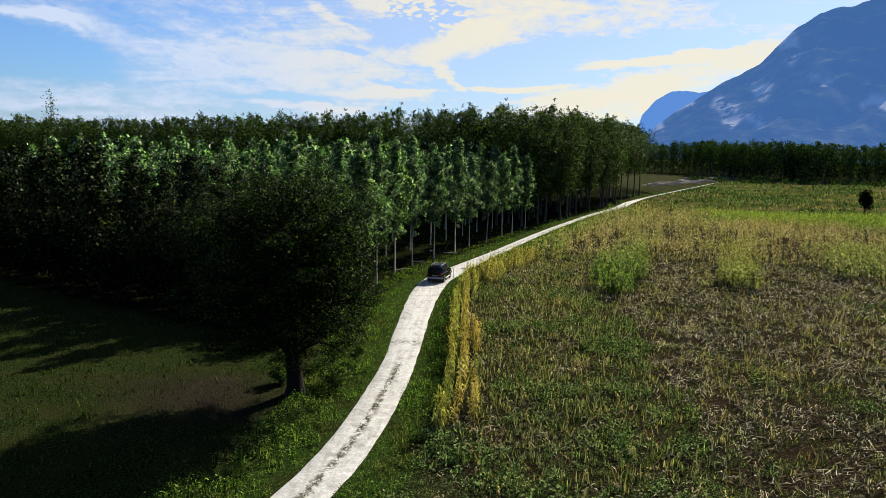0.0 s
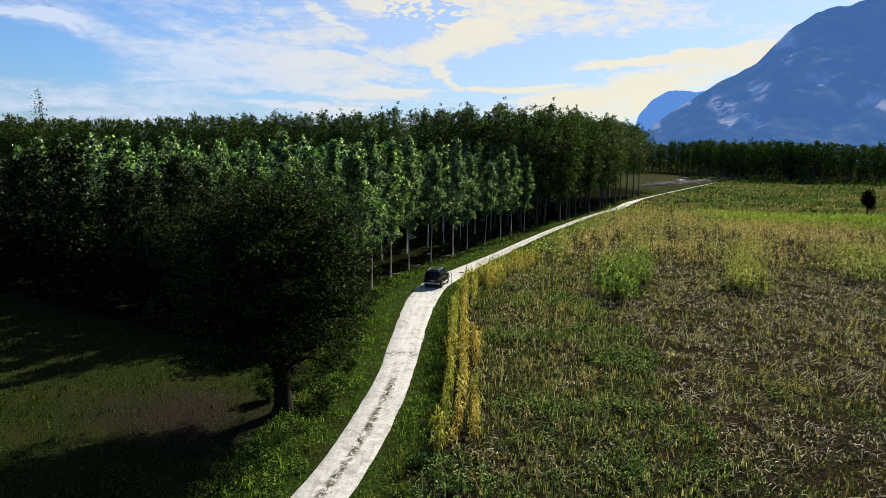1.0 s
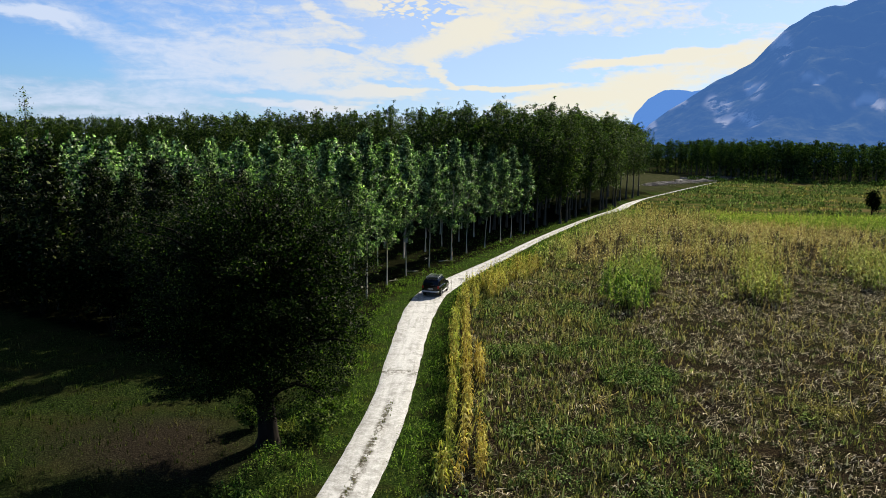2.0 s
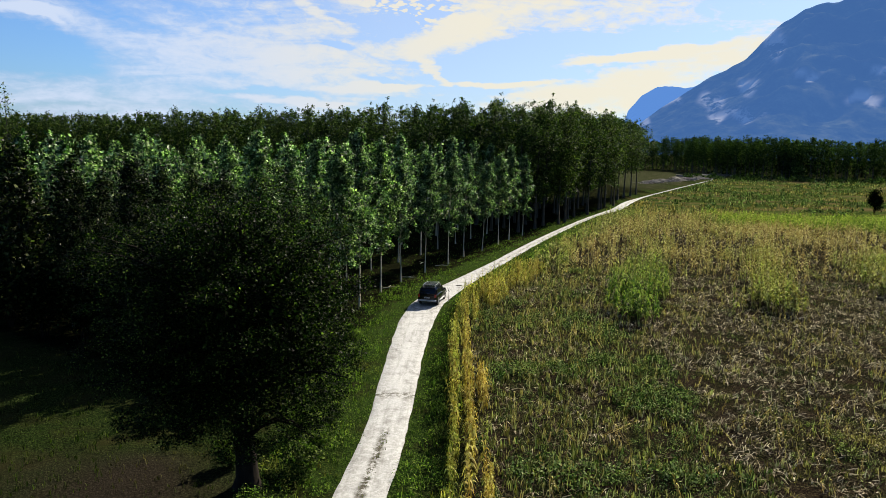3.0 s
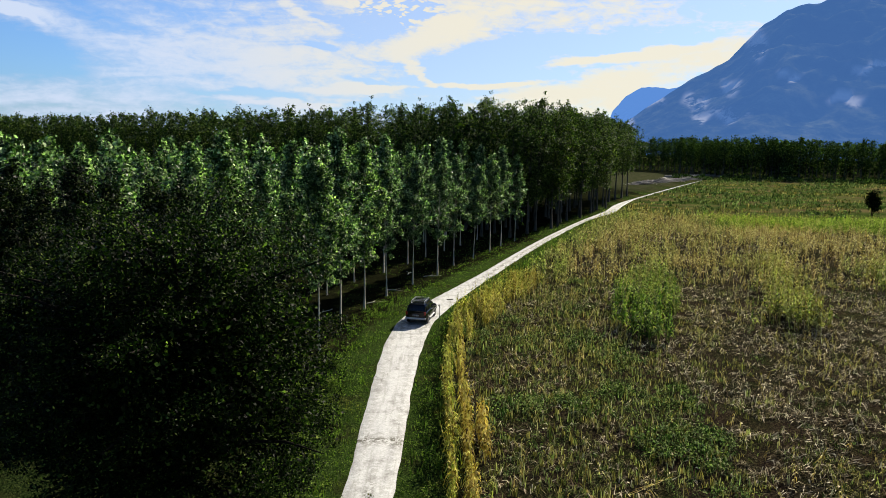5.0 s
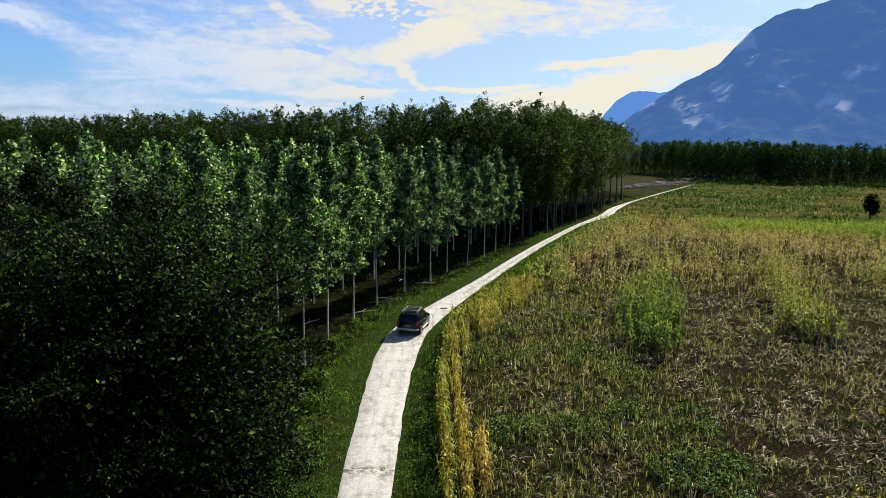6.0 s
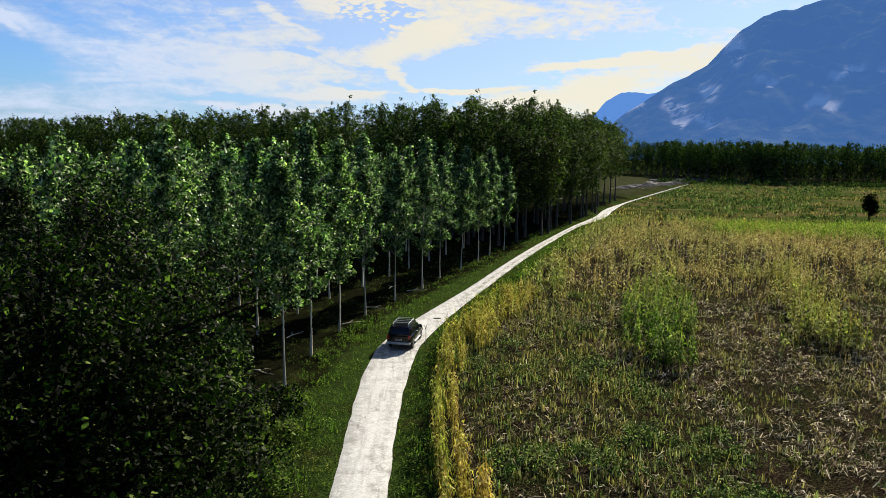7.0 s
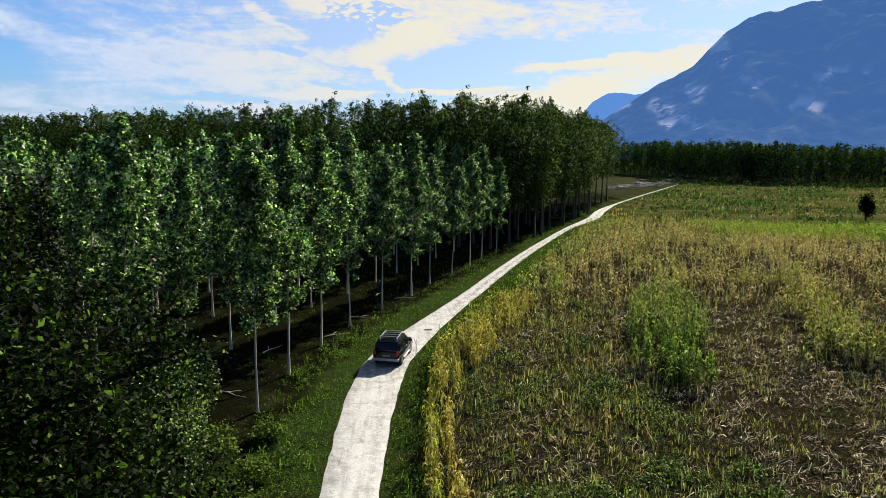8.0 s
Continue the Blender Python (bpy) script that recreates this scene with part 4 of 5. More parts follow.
def roadside_rows():
    """Rows of maize left standing along the track, gappy and uneven in height."""
    base = smooth_line(np.array([(2.1, 34.5), (2.45, 42), (2.55, 50), (2.5, 58), (2.65, 66), (3.2, 73), (4.6, 79.5), (6.4, 84.5), (9.0, 91), (11.2, 96.5)], float), 0.16)
    bd = np.gradient(base, axis=0)
    bd /= np.linalg.norm(bd, axis=1)[:, None]
    X, Y, D, S = [], [], [], []
    for k, (y0, y1, dry0) in enumerate([(34, 97, 0.42), (35, 66, 0.78), (36, 54, 0.90), (68, 97, 0.50), (70, 97, 0.55), (76, 96, 0.60)]):
        thin = value_noise(base[:, 1], base[:, 1] * 0 + 5 * k, 2.4, 81)
        tall = value_noise(base[:, 1], base[:, 1] * 0 + 5 * k, 1.3, 82)
        for j in range(len(base)):
            if not y0 < base[j, 1] < y1 or rng.uniform() < 0.10 + min(0.9, 0.50 + 0.15 * k) * float(thin[j] < 0.40):
                continue
            loose = float(soft_step(base[j, 1], 72, 84))
            off = (k if k < 3 else k - 2.4) * 0.85 + rng.normal(0, 0.07 + 0.35 * loose)
            X.append(base[j, 0] + bd[j, 1] * off)
            Y.append(base[j, 1] - bd[j, 0] * off)
            D.append(np.clip(rng.normal(dry0 + 0.25 * (tall[j] - 0.5), 0.18), 0, 1))
            S.append((0.62 + 0.55 * tall[j]) * rng.uniform(0.85, 1.1))
    lay("corn_rows", CORN_ROW, np.array(X), np.array(Y), np.array(S), LEAF_ROW,
        "rows of yellowing maize left standing along the track", "maize", np.array(D), 0.12)


def corn_patch(label, ax, ay, bx, by, half, per_m2, dry, dry_end, models):
    """Maize left standing between two points of a strip, in drilled rows 0.75 m apart."""
    a, b = np.array([ax, ay], float), np.array([bx, by], float)
    ln = np.linalg.norm(b - a)
    way = (b - a) / ln
    across = np.array([way[1], -way[0]])
    n = int(ln * half * 2 * per_m2)
    u = rng.uniform(0, 1, n)
    v = np.round(rng.uniform(-half, half, n) / 0.75) * 0.75 + rng.normal(0, 0.07, n)
    P = a + way * (u * ln)[:, None] + across * v[:, None]
    X, Y = P[:, 0], P[:, 1]
    ragged = np.abs(v) / (half * (1 - 0.45 * u)) + 1.7 * (value_noise(X, Y, 3.2, 21) - 0.5) + 0.9 * np.abs(u - 0.4) ** 1.5
    keep = (ragged < 0.86) & (rng.uniform(0, 1, n) < 1.15 - 0.6 * u)
    X, Y, u = X[keep], Y[keep], u[keep]
    n = len(X)
    lay("corn_patch", models, X, Y, rng.uniform(0.85, 1.22, n), LEAF_CORN, label, "maize",
        np.clip(dry + (dry_end - dry) * u + rng.normal(0, 0.2, n), 0, 1), 0.10)


roadside_rows()
corn_patch("patch of tall green maize in the trampled field", 18.8, 71.5, 29.5, 107, 3.3, 3.6, 0.02, 0.45, CORN_TALL)
corn_patch("patch of yellow-green maize in the trampled field", 31.8, 74.5, 47.5, 112, 2.9, 3.0, 0.45, 0.65, CORN_TALL)
corn_patch("stand of yellowing maize in the field", 51.5, 84, 64, 116, 6.0, 3.0, 0.38, 0.55, CORN_FAR)
corn_patch("stand of dry and green maize in the field", 68, 82, 84, 120, 9.0, 2.6, 0.40, 0.55, CORN_FAR)


def far_corn():
    X, Y = sow(12, 125, 92, 178, 1.5)
    d, w = road_side(X, Y)
    edge = field_edge(X)
    border = (1 - soft_step(d, 7.5, 10.5)) * soft_step(Y, 94, 100)
    dens = 0.22 + 0.95 * soft_step(0.65 * value_noise(X, Y, 9, 31) + 0.35 * value_noise(X, Y, 3.2, 32), 0.50, 0.60) * soft_step(Y, 94, 112) + 0.2 * soft_step(Y, 118, 140) + border
    keep = (d > 4.2) & (Y < edge) & in_view(X, Y) & (rng.uniform(0, 1, len(X)) < dens)
    X, Y, edge, d, border = X[keep], Y[keep], edge[keep], d[keep], border[keep]
    green = soft_step(value_noise(X, Y, 14, 33), 0.55, 0.75) * soft_step(X, 45, 60)
    ochre = soft_step(value_noise(X, Y, 7, 34), 0.3, 0.7)
    dry = np.clip(0.92 - 0.26 * ochre - 0.50 * green - 0.42 * border + rng.normal(0, 0.18, len(X)), 0, 1)
    lay("far_corn", CORN_FAR, X, Y, rng.uniform(0.7, 1.1, len(X)), LEAF_CORN, "far half of the field with standing dry and yellow maize", "maize", dry, 0.10)
    X, Y = sow(52, 130, 138, 178, 2.4)
    edge = field_edge(X)
    keep = (Y < edge) & (Y > edge - 17 - 5 * value_noise(X, Y, 8, 35)) & in_view(X, Y) & (X > 56 + 4 * value_noise(X, Y, 6, 36))
    X, Y = X[keep], Y[keep]
    lay("corn_belt", CORN_FAR, X, Y, rng.uniform(0.8, 1.1, len(X)), LEAF_LUSH, "bright green belt of maize at the field's far edge", "maize",
        np.clip(rng.normal(0.12, 0.12, len(X)), 0, 1), 0.06)


far_corn()


def weediness(X, Y):
    """0 where trampled straw lies bare, 1 where weeds have taken over."""
    n = 0.55 * value_noise(X, Y, 7.0, 41) + 0.45 * value_noise(X, Y, 2.6, 42) - 0.06 * soft_step(X - 0.30 * (Y - 50), 14, 24)
    near = soft_step(50 - Y - 0.30 * (X - 4), -6, 22)
    tongue = np.exp(-(((X - 14.6) - (Y - 50) * 0.07) / 3.0) ** 4) * soft_step(73 - Y, 0, 10)
    edge = 1 - soft_step(X - 4.5 - 0.12 * (Y - 50), 3, 13)
    tongue = soft_step(tongue + 1.3 * (n - 0.5), 0.42, 0.60)
    clump = np.exp(-((X - 24) / 3.0) ** 2 - ((Y - 46) / 5.0) ** 2) + np.exp(-((X - 27.5) / 2.5) ** 2 - ((Y - 41) / 3.0) ** 2)
    return np.clip(0.12 + 0.6 * soft_step(n, 0.50, 0.60) + 0.6 * near * soft_step(n, 0.25, 0.5) + 0.9 * tongue + 0.55 * edge + clump, 0, 1)


def trampled():
    X1, Y1 = sow(2, 45, 24, 62, 50)
    X2, Y2 = sow(2, 72, 62, 95, 38)
    X3, Y3 = sow(6, 100, 95, 150, 8)
    X, Y = np.concatenate([X1, X2, X3]), np.concatenate([Y1, Y2, Y3])
    big = np.interp(Y, [40, 100, 150], [1.0, 1.25, 1.7])
    d, w = road_side(X, Y)
    keep = (d > 4.6) & in_view(X, Y) & (rng.uniform(0, 1, len(X)) > 0.04 + 0.74 * weediness(X, Y))
    keep &= 0.6 * value_noise(X, Y, 1.0, 44) + 0.4 * value_noise(X, Y, 3.0, 45) > 0.42
    X, Y, big = X[keep], Y[keep], big[keep]
    lay("corn_straw", STRAWS, X, Y, big * rng.uniform(0.7, 1.2, len(X)), STRAW, "pale broken maize stalks and leaves strewn on the soil", "straw")
    X, Y = sow(4, 75, 26, 105, 1.2)
    d, w = road_side(X, Y)
    keep = (d > 4.6) & in_view(X, Y) & (value_noise(X, Y, 4.0, 47) + 0.25 * rng.normal(size=len(X)) > 0.56)
    X, Y = X[keep], Y[keep]
    lay("broken_corn", CORN_BROKEN, X, Y, rng.uniform(0.5, 1.2, len(X)), LEAF_CORN, "broken dry maize plants bent over in the field", "maize",
        np.clip(rng.normal(0.75, 0.25, len(X)), 0, 1), 0.45)


def weeds():
    X1, Y1 = sow(0, 48, 22, 62, 7.6)
    X2, Y2 = sow(0, 75, 62, 110, 4.5)
    X, Y = np.concatenate([X1, X2]), np.concatenate([Y1, Y2])
    d, w = road_side(X, Y)
    wd = weediness(X, Y)
    keep = (d > 3.6) & in_view(X, Y) & (rng.uniform(0, 1, len(X)) < wd * 0.9) & (value_noise(X, Y, 1.3, 52) + 0.29 * wd > 0.44)
    X, Y, wd = X[keep], Y[keep], wd[keep]
    tall = rng.uniform(0.4, 0.9, len(X)) + 0.9 * soft_step(wd, 0.75, 1.0) * soft_step(value_noise(X, Y, 2.2, 53), 0.3, 0.7)
    dry = np.clip(0.9 * np.exp(-((X - 25) / 1.8) ** 2 - ((Y - 46.5) / 2.6) ** 2) + 0.8 * soft_step(value_noise(X, Y, 4.2, 51), 0.60, 0.72) * (1 - soft_step(wd, 0.7, 0.95)) + rng.normal(0.06, 0.12, len(X)), 0, 1)
    A, B = sow(4, 62, 28, 100, 6.5)
    d, w = road_side(A, B)
    keep = (d > 4.0) & in_view(A, B, 1.0) & (value_noise(A, B, 1.7, 56) + 0.3 * (1 - soft_step(A - 0.15 * (B - 50), 8, 26)) + 0.12 * rng.normal(size=len(A)) - 0.22 * soft_step(A - 0.30 * (B - 50), 14, 26) > 0.56)
    A, B = A[keep], B[keep]
    lay("stubble_grass", LOW_TUFTS, A, B, rng.uniform(0.5, 1.25, len(A)) * (1.35 - 0.35 * soft_step(A - 0.15 * (B - 50), 10, 26)), LEAF_WEED, "olive-green grass sprouting among the maize stubble", "grass",
        np.clip(rng.normal(0.58, 0.28, len(A)), 0, 1))
    lay("field_weeds", WEEDS + LOW_TUFTS[:3], X, Y, tall, LEAF_WEED, "low green weeds spreading through the maize stubble", "weeds", dry)


def verges():
    """Grass beside the track, and the rank growth on both its sides."""
    X, Y = sow(-14, 60, 14, 175, 9)
    d, w = road_side(X, Y)
    a = np.abs(d) - w / 2
    side = np.where(d > 0, 2.6, 4.2)
    far = np.interp(Y, [40, 100, 170], [1.0, 0.45, 0.2])
    keep = (a > 0.02) & (a < side) & in_view(X, Y) & (rng.uniform(0, 1, len(X)) < far)
    X, Y, a, d = X[keep], Y[keep], a[keep], d[keep]
    mown = (d < 0) & (Y > 62)
    size = np.interp(a, [0, 0.5, 2], [0.5, 0.9, 1.25]) * rng.uniform(0.7, 1.3, len(X)) * np.interp(Y, [40, 120], [1, 1.4]) * np.where(mown, np.interp(Y, [62, 80, 100], [0.85, 0.7, 0.42]), 1.0)
    size *= 0.6 + 0.8 * value_noise(X, Y, 1.8, 60)
    dry = np.clip(rng.normal(0.08, 0.14, len(X)) + 0.5 * soft_step(value_noise(X, Y, 2.3, 61), 0.66, 0.84) * ~mown, 0, 1)
    lay("verge_grass", LOW_TUFTS + WEEDS[:4], X, Y, size * 0.85, LEAF_GRASS, "rank green grass and weeds along the track", "grass", dry)
    # tufts between the wheel ruts
    s = rng.uniform(20, 46, 420)
    k = np.clip(np.searchsorted(road_line[:, 1], s), 0, len(road_line) - 1)
    X, Y = road_line[k, 0] + rng.normal(0.05, 0.11, len(s)), s
    keep = value_noise(X, Y, 1.4, 63) > 0.42
    lay("rut_grass", TUFTS, X[keep], Y[keep], rng.uniform(0.25, 0.5, keep.sum()), LEAF_GRASS, "thin dry grass between the wheel ruts", "grass", 0.6)
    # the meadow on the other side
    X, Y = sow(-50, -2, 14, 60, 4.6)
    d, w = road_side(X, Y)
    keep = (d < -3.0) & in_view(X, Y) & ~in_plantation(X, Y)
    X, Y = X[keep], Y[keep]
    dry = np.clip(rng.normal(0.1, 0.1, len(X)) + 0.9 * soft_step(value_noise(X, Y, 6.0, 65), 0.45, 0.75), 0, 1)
    lay("meadow_grass", LOW_TUFTS, X, Y, rng.uniform(0.3, 0.95, len(X)) * (0.35 + 1.2 * value_noise(X, Y, 1.5, 66)), LEAF_MEADOW_SHADED, "short meadow grass, coloured darker for the trees' shade", "grass", dry)
    # floor of the plantation
    X, Y = sow(-22, 14, 58, 140, 2.6)
    d, w = road_side(X, Y)
    keep = (d < -4.5) & in_plantation(X, Y) & (value_noise(X, Y, 4.0, 67) > 0.42 - 0.3 * soft_step(d, -12, -6))
    X, Y = X[keep], Y[keep]
    lay("forest_weeds", WEEDS + LOW_TUFTS, X, Y, rng.uniform(0.25, 0.65, len(X)), LEAF_GRASS, "green undergrowth on the plantation floor", "weeds", 0.15)


trampled()
weeds()
verges()


# ---- shrubs ----
def shrub_parts(radius, height, lobes, per_lobe, leaf):
    wood, C = [], []
    for k in range(lobes):
        a, r = k * 2.4, radius * 0.62 * math.sqrt((k + 0.3) / lobes)
        tip = np.array([math.cos(a) * r, math.sin(a) * r, height * rng.uniform(0.45, 0.82) * (1 - 0.35 * r / radius)])
        wood.append(tube([(tip[0] * 0.1, tip[1] * 0.1, -0.05), tip * np.array([0.5, 0.5, 0.6]), tip], [0.035, 0.025, 0.012], 4))
        B = rng.normal(0, 1, (per_lobe, 3))
        B /= np.linalg.norm(B, axis=1)[:, None]
        B *= (rng.uniform(0.1, 1, per_lobe) ** 0.45)[:, None] * np.array([radius * 0.5, radius * 0.5, height * 0.34]) * rng.uniform(0.7, 1.2)
        P = tip + B
        C.append(P[P[:, 2] > 0.03])
    return join(wood), leaves(np.concatenate(C), leaf, 0.2)


def shrub(x, y, radius, height, leaf, mat, label, lobes=9, per_lobe=150, group=""):
    wood, foliage = shrub_parts(radius, height, lobes, per_lobe, leaf)
    ob = tagged(new("shrub"), label, "shrub", group)
    part("stem", quad_mesh("stem", *wood, BARK_DARK, True), ob)
    part("foliage", quad_mesh("foliage", *foliage, mat), ob)
    ob.matrix_basis = pose(x, y, float(ground_z([x], [y])[0]), 0, 0, rng.uniform(0, 360))
    return ob


LEAF_SHRUB = leaf_material("shrub_leaf", (0.0174, 0.031, 0.0068), (0.0527, 0.0775, 0.0161), (0.186, 0.2232, 0.0558), 0.38, 0.6, None, 0.03)
for x, y, r, h in [(-4.6, 41.2, 1.2, 1.5), (-4.3, 43.6, 1.1, 1.3), (-5.4, 45.5, 1.5, 1.9), (-4.4, 47.6, 1.0, 1.0), (-8.2, 41.6, 0.8, 1.4), (-5.6, 50.5, 1.5, 1.5), (-5.0, 53.8, 1.2, 1.1),
                   (-6.6, 56.5, 1.6, 1.7), (-5.4, 59.6, 1.2, 1.0), (-7.8, 61.2, 1.7, 2.0), (-5.6, 64.2, 1.1, 0.9)]:
    shrub(x, y, r, h, 0.15, LEAF_SHRUB, "leafy green shrub growing beside the track", 8, 170, "verge shrubs")
LEAF_CORNER = leaf_material("corner_bush_leaf", (0.0053, 0.0116, 0.0032), (0.0253, 0.0464, 0.0105), (0.3162, 0.39, 0.1159), 0.26, 0.5, None, 0.06, 0.66)
for x, y, r, h in [(-12.6, 65.5, 2.1, 5.2), (-10.6, 67.5, 1.9, 4.4), (-14.2, 62.0, 2.2, 5.6), (-11.8, 61.8, 1.8, 3.8)]:
    shrub(x, y, r, h, 0.22, LEAF_EDGE_SHADED, "leafy bush growing under the plantation's corner", 12, 240, "corner bushes")
for x, y, r, h in [(-9.4, 60.4, 2.2, 6.0), (-8.4, 57.4, 1.8, 4.2), (-10.8, 56.6, 2.4, 6.6), (-9.6, 64.2, 1.9, 5.6), (-7.7, 54.2, 1.6, 3.2), (-9.8, 52.6, 2.0, 4.8)]:
    shrub(x, y, r, h, 0.15, LEAF_CORNER, "tall leafy bush growing at the plantation's near corner", 16, 330, "corner bushes")
shrub(109, 190.5, 2.0, 6.4, 0.30, LEAF_SHADE_DARK, "lone dark bush standing in the meadow", 16, 260)
shrub(182, 384, 4.4, 9.0, 0.8, LEAF_TALL, "round bush in front of the far wood", 12, 70)
# thicket under the plantation's edge, its near-black leaves standing in for deep shade
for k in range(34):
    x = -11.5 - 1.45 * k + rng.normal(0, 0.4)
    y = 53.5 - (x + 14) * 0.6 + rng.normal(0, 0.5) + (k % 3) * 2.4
    shrub(x, y, rng.uniform(2.0, 2.9), rng.uniform(3.6, 5.2) + (k % 3) * 1.4, 0.34, LEAF_SHADE_DARK, "dense bush under the poplars' edge, leaves coloured dark for its shade", 9, 90, "edge thicket")


def meadow_shrubs():
    """The rough meadow beyond the maize: tufts, weeds in drifts, brush in clumps."""
    models = [shrub_parts(1.0, rng.uniform(0.9, 1.5), 5, 16, 0.34)[1] for _ in range(6)]
    X, Y = sow(45, 300, 170, 400, 0.05)
    d, w = road_side(X, Y)
    clump = 0.6 * value_noise(X, Y, 19, 71) + 0.4 * value_noise(X, Y, 6, 72)
    keep = (d > 4) & (Y > field_edge(X) + 3) & in_view(X, Y) & (clump + 0.06 * rng.normal(size=len(X)) > 0.56)
    X, Y = X[keep], Y[keep]
    lay("meadow_brush", models, X, Y, rng.uniform(0.35, 1.0, len(X)) ** 1.5 * 1.25, LEAF_WEED, "low brush and tall weeds in clumps across the rough meadow", "brush",
        np.clip(rng.normal(0.2, 0.3, len(X)), 0, 1))
    # seedling trees in front of the wood
    X, Y = sow(120, 330, 335, 392, 0.035)
    keep = in_view(X, Y) & (Y > 372 - 0.10 * (X - 120) - 20 * value_noise(X, Y, 14, 76))
    X, Y = X[keep], Y[keep]
    lay("meadow_saplings", models, X, Y, rng.uniform(0.8, 2.3, len(X)), LEAF_FAR, "pale saplings and scrub growing before the far wood", "scrub")
    X, Y = sow(45, 260, 165, 390, 0.42)
    d, w = road_side(X, Y)
    drift = 0.65 * value_noise(X * 0.75, Y, 13, 73) + 0.35 * value_noise(X, Y, 3.5, 74)
    keep = (d > 2) & (Y > field_edge(X) + 1) & in_view(X, Y) & (drift + 0.07 * rng.normal(size=len(X)) > 0.46)
    X, Y = X[keep], Y[keep]
    dry = np.clip(0.1 + soft_step(value_noise(X * 0.8, Y, 17, 75) + 0.12 * rng.normal(size=len(X)), 0.42, 0.70), 0, 1)
    lay("rough_meadow", [grass_tuft(0.55, 4, 0.17) for _ in range(5)], X, Y, rng.uniform(0.5, 1.6, len(X)), LEAF_WEED, "rough tufted meadow grass, green and straw-coloured", "grass", dry)


meadow_shrubs()

# a gaunt, half-bare tree that tops the wood
wood, foliage = crown_tree(24.5, 11, 2.6, 0.4, 44, 9, 0.42, 0.4, 0.85, 0.2)
gaunt = tree_thing("half_bare_tree", wood, foliage, BARK_TALL, LEAF_TALL, "gaunt half-bare tree rising above the wood", "tree")
gaunt.matrix_basis = pose(-86, 150, -0.05)


# ---- the car on the track ----
def bm_mesh(name, bm, mat, smooth=False):
    bmesh.ops.recalc_face_normals(bm, faces=bm.faces)
    me = bpy.data.meshes.new(name)
    bm.to_mesh(me)
    bm.free()
    if smooth:
        me.polygons.foreach_set("use_smooth", np.ones(len(me.polygons), bool))
    me.materials.append(mat)
    return me


def box(bm, x0, x1, y0, y1, z0, z1, soft=0.0):
    r = bmesh.ops.create_cube(bm, size=1.0, matrix=Matrix.Translation(((x0 + x1) / 2, (y0 + y1) / 2, (z0 + z1) / 2)) @ Matrix.Diagonal((x1 - x0, y1 - y0, z1 - z0, 1)))
    if soft:
        edges = list({e for v in r["verts"] for e in v.link_edges})
        bmesh.ops.bevel(bm, geom=edges, offset=soft, segments=2, affect="EDGES", profile=0.5)
    return bm


def boxed(name, mat, parent, *dims, soft=0.0, label=""):
    return part(name, bm_mesh(name, box(bmesh.new(), *dims, soft=soft), mat), parent, label)


def loft(bm, rings):
    """A closed skin through rings of equal length."""
    rows = [[bm.verts.new(p) for p in ring] for ring in rings]
    for a, b in zip(rows, rows[1:]):
        for k in range(len(a)):
            bm.faces.new((a[k], a[(k + 1) % len(a)], b[(k + 1) % len(b)], b[k]))
    bm.faces.new(rows[0])
    bm.faces.new(rows[-1])
    return bm


def simple(name, colour, rough, metal=0.0, coat=0.0, spec=0.5):
    m, nt, bsdf, N, L = shader(name)
    f = noise_node(nt, 14.0, 4)
    lo = tuple(c * 0.8 for c in colour)
    L(ramp(nt, f, [(0.3, lo), (0.7, colour)]), bsdf.inputs["Base Color"])
    bsdf.inputs["Roughness"].default_value, bsdf.inputs["Metallic"].default_value = rough, metal
    bsdf.inputs["Coat Weight"].default_value = coat
    bsdf.inputs["Specular IOR Level"].default_value = spec
    return m


PAINT = simple("black_paint", (0.003, 0.003, 0.004), 0.12, 0.0, 0.0, 0.22)
GLASS = simple("dark_glass", (0.006, 0.006, 0.007), 0.05, 0.0, 0.0, 0.3)
CHROME = simple("silver_trim", (0.55, 0.56, 0.57), 0.3, 0.9)
SILVER = simple("silver_plastic", (0.36, 0.36, 0.355), 0.45)
RUBBER = simple("tyre_rubber", (0.020, 0.020, 0.020), 0.85)
RED = simple("red_lamp", (0.22, 0.008, 0.006), 0.2)
PLATE = simple("plate_white", (0.36, 0.36, 0.35), 0.5)
BARS = simple("plate_bars", (0.05, 0.05, 0.06), 0.5)


def suv_ring(y, zs, ws):
    pts = [(w, y, z) for z, w in zip(zs, ws)]
    return pts + [(-x, yy, z) for x, yy, z in reversed(pts)]


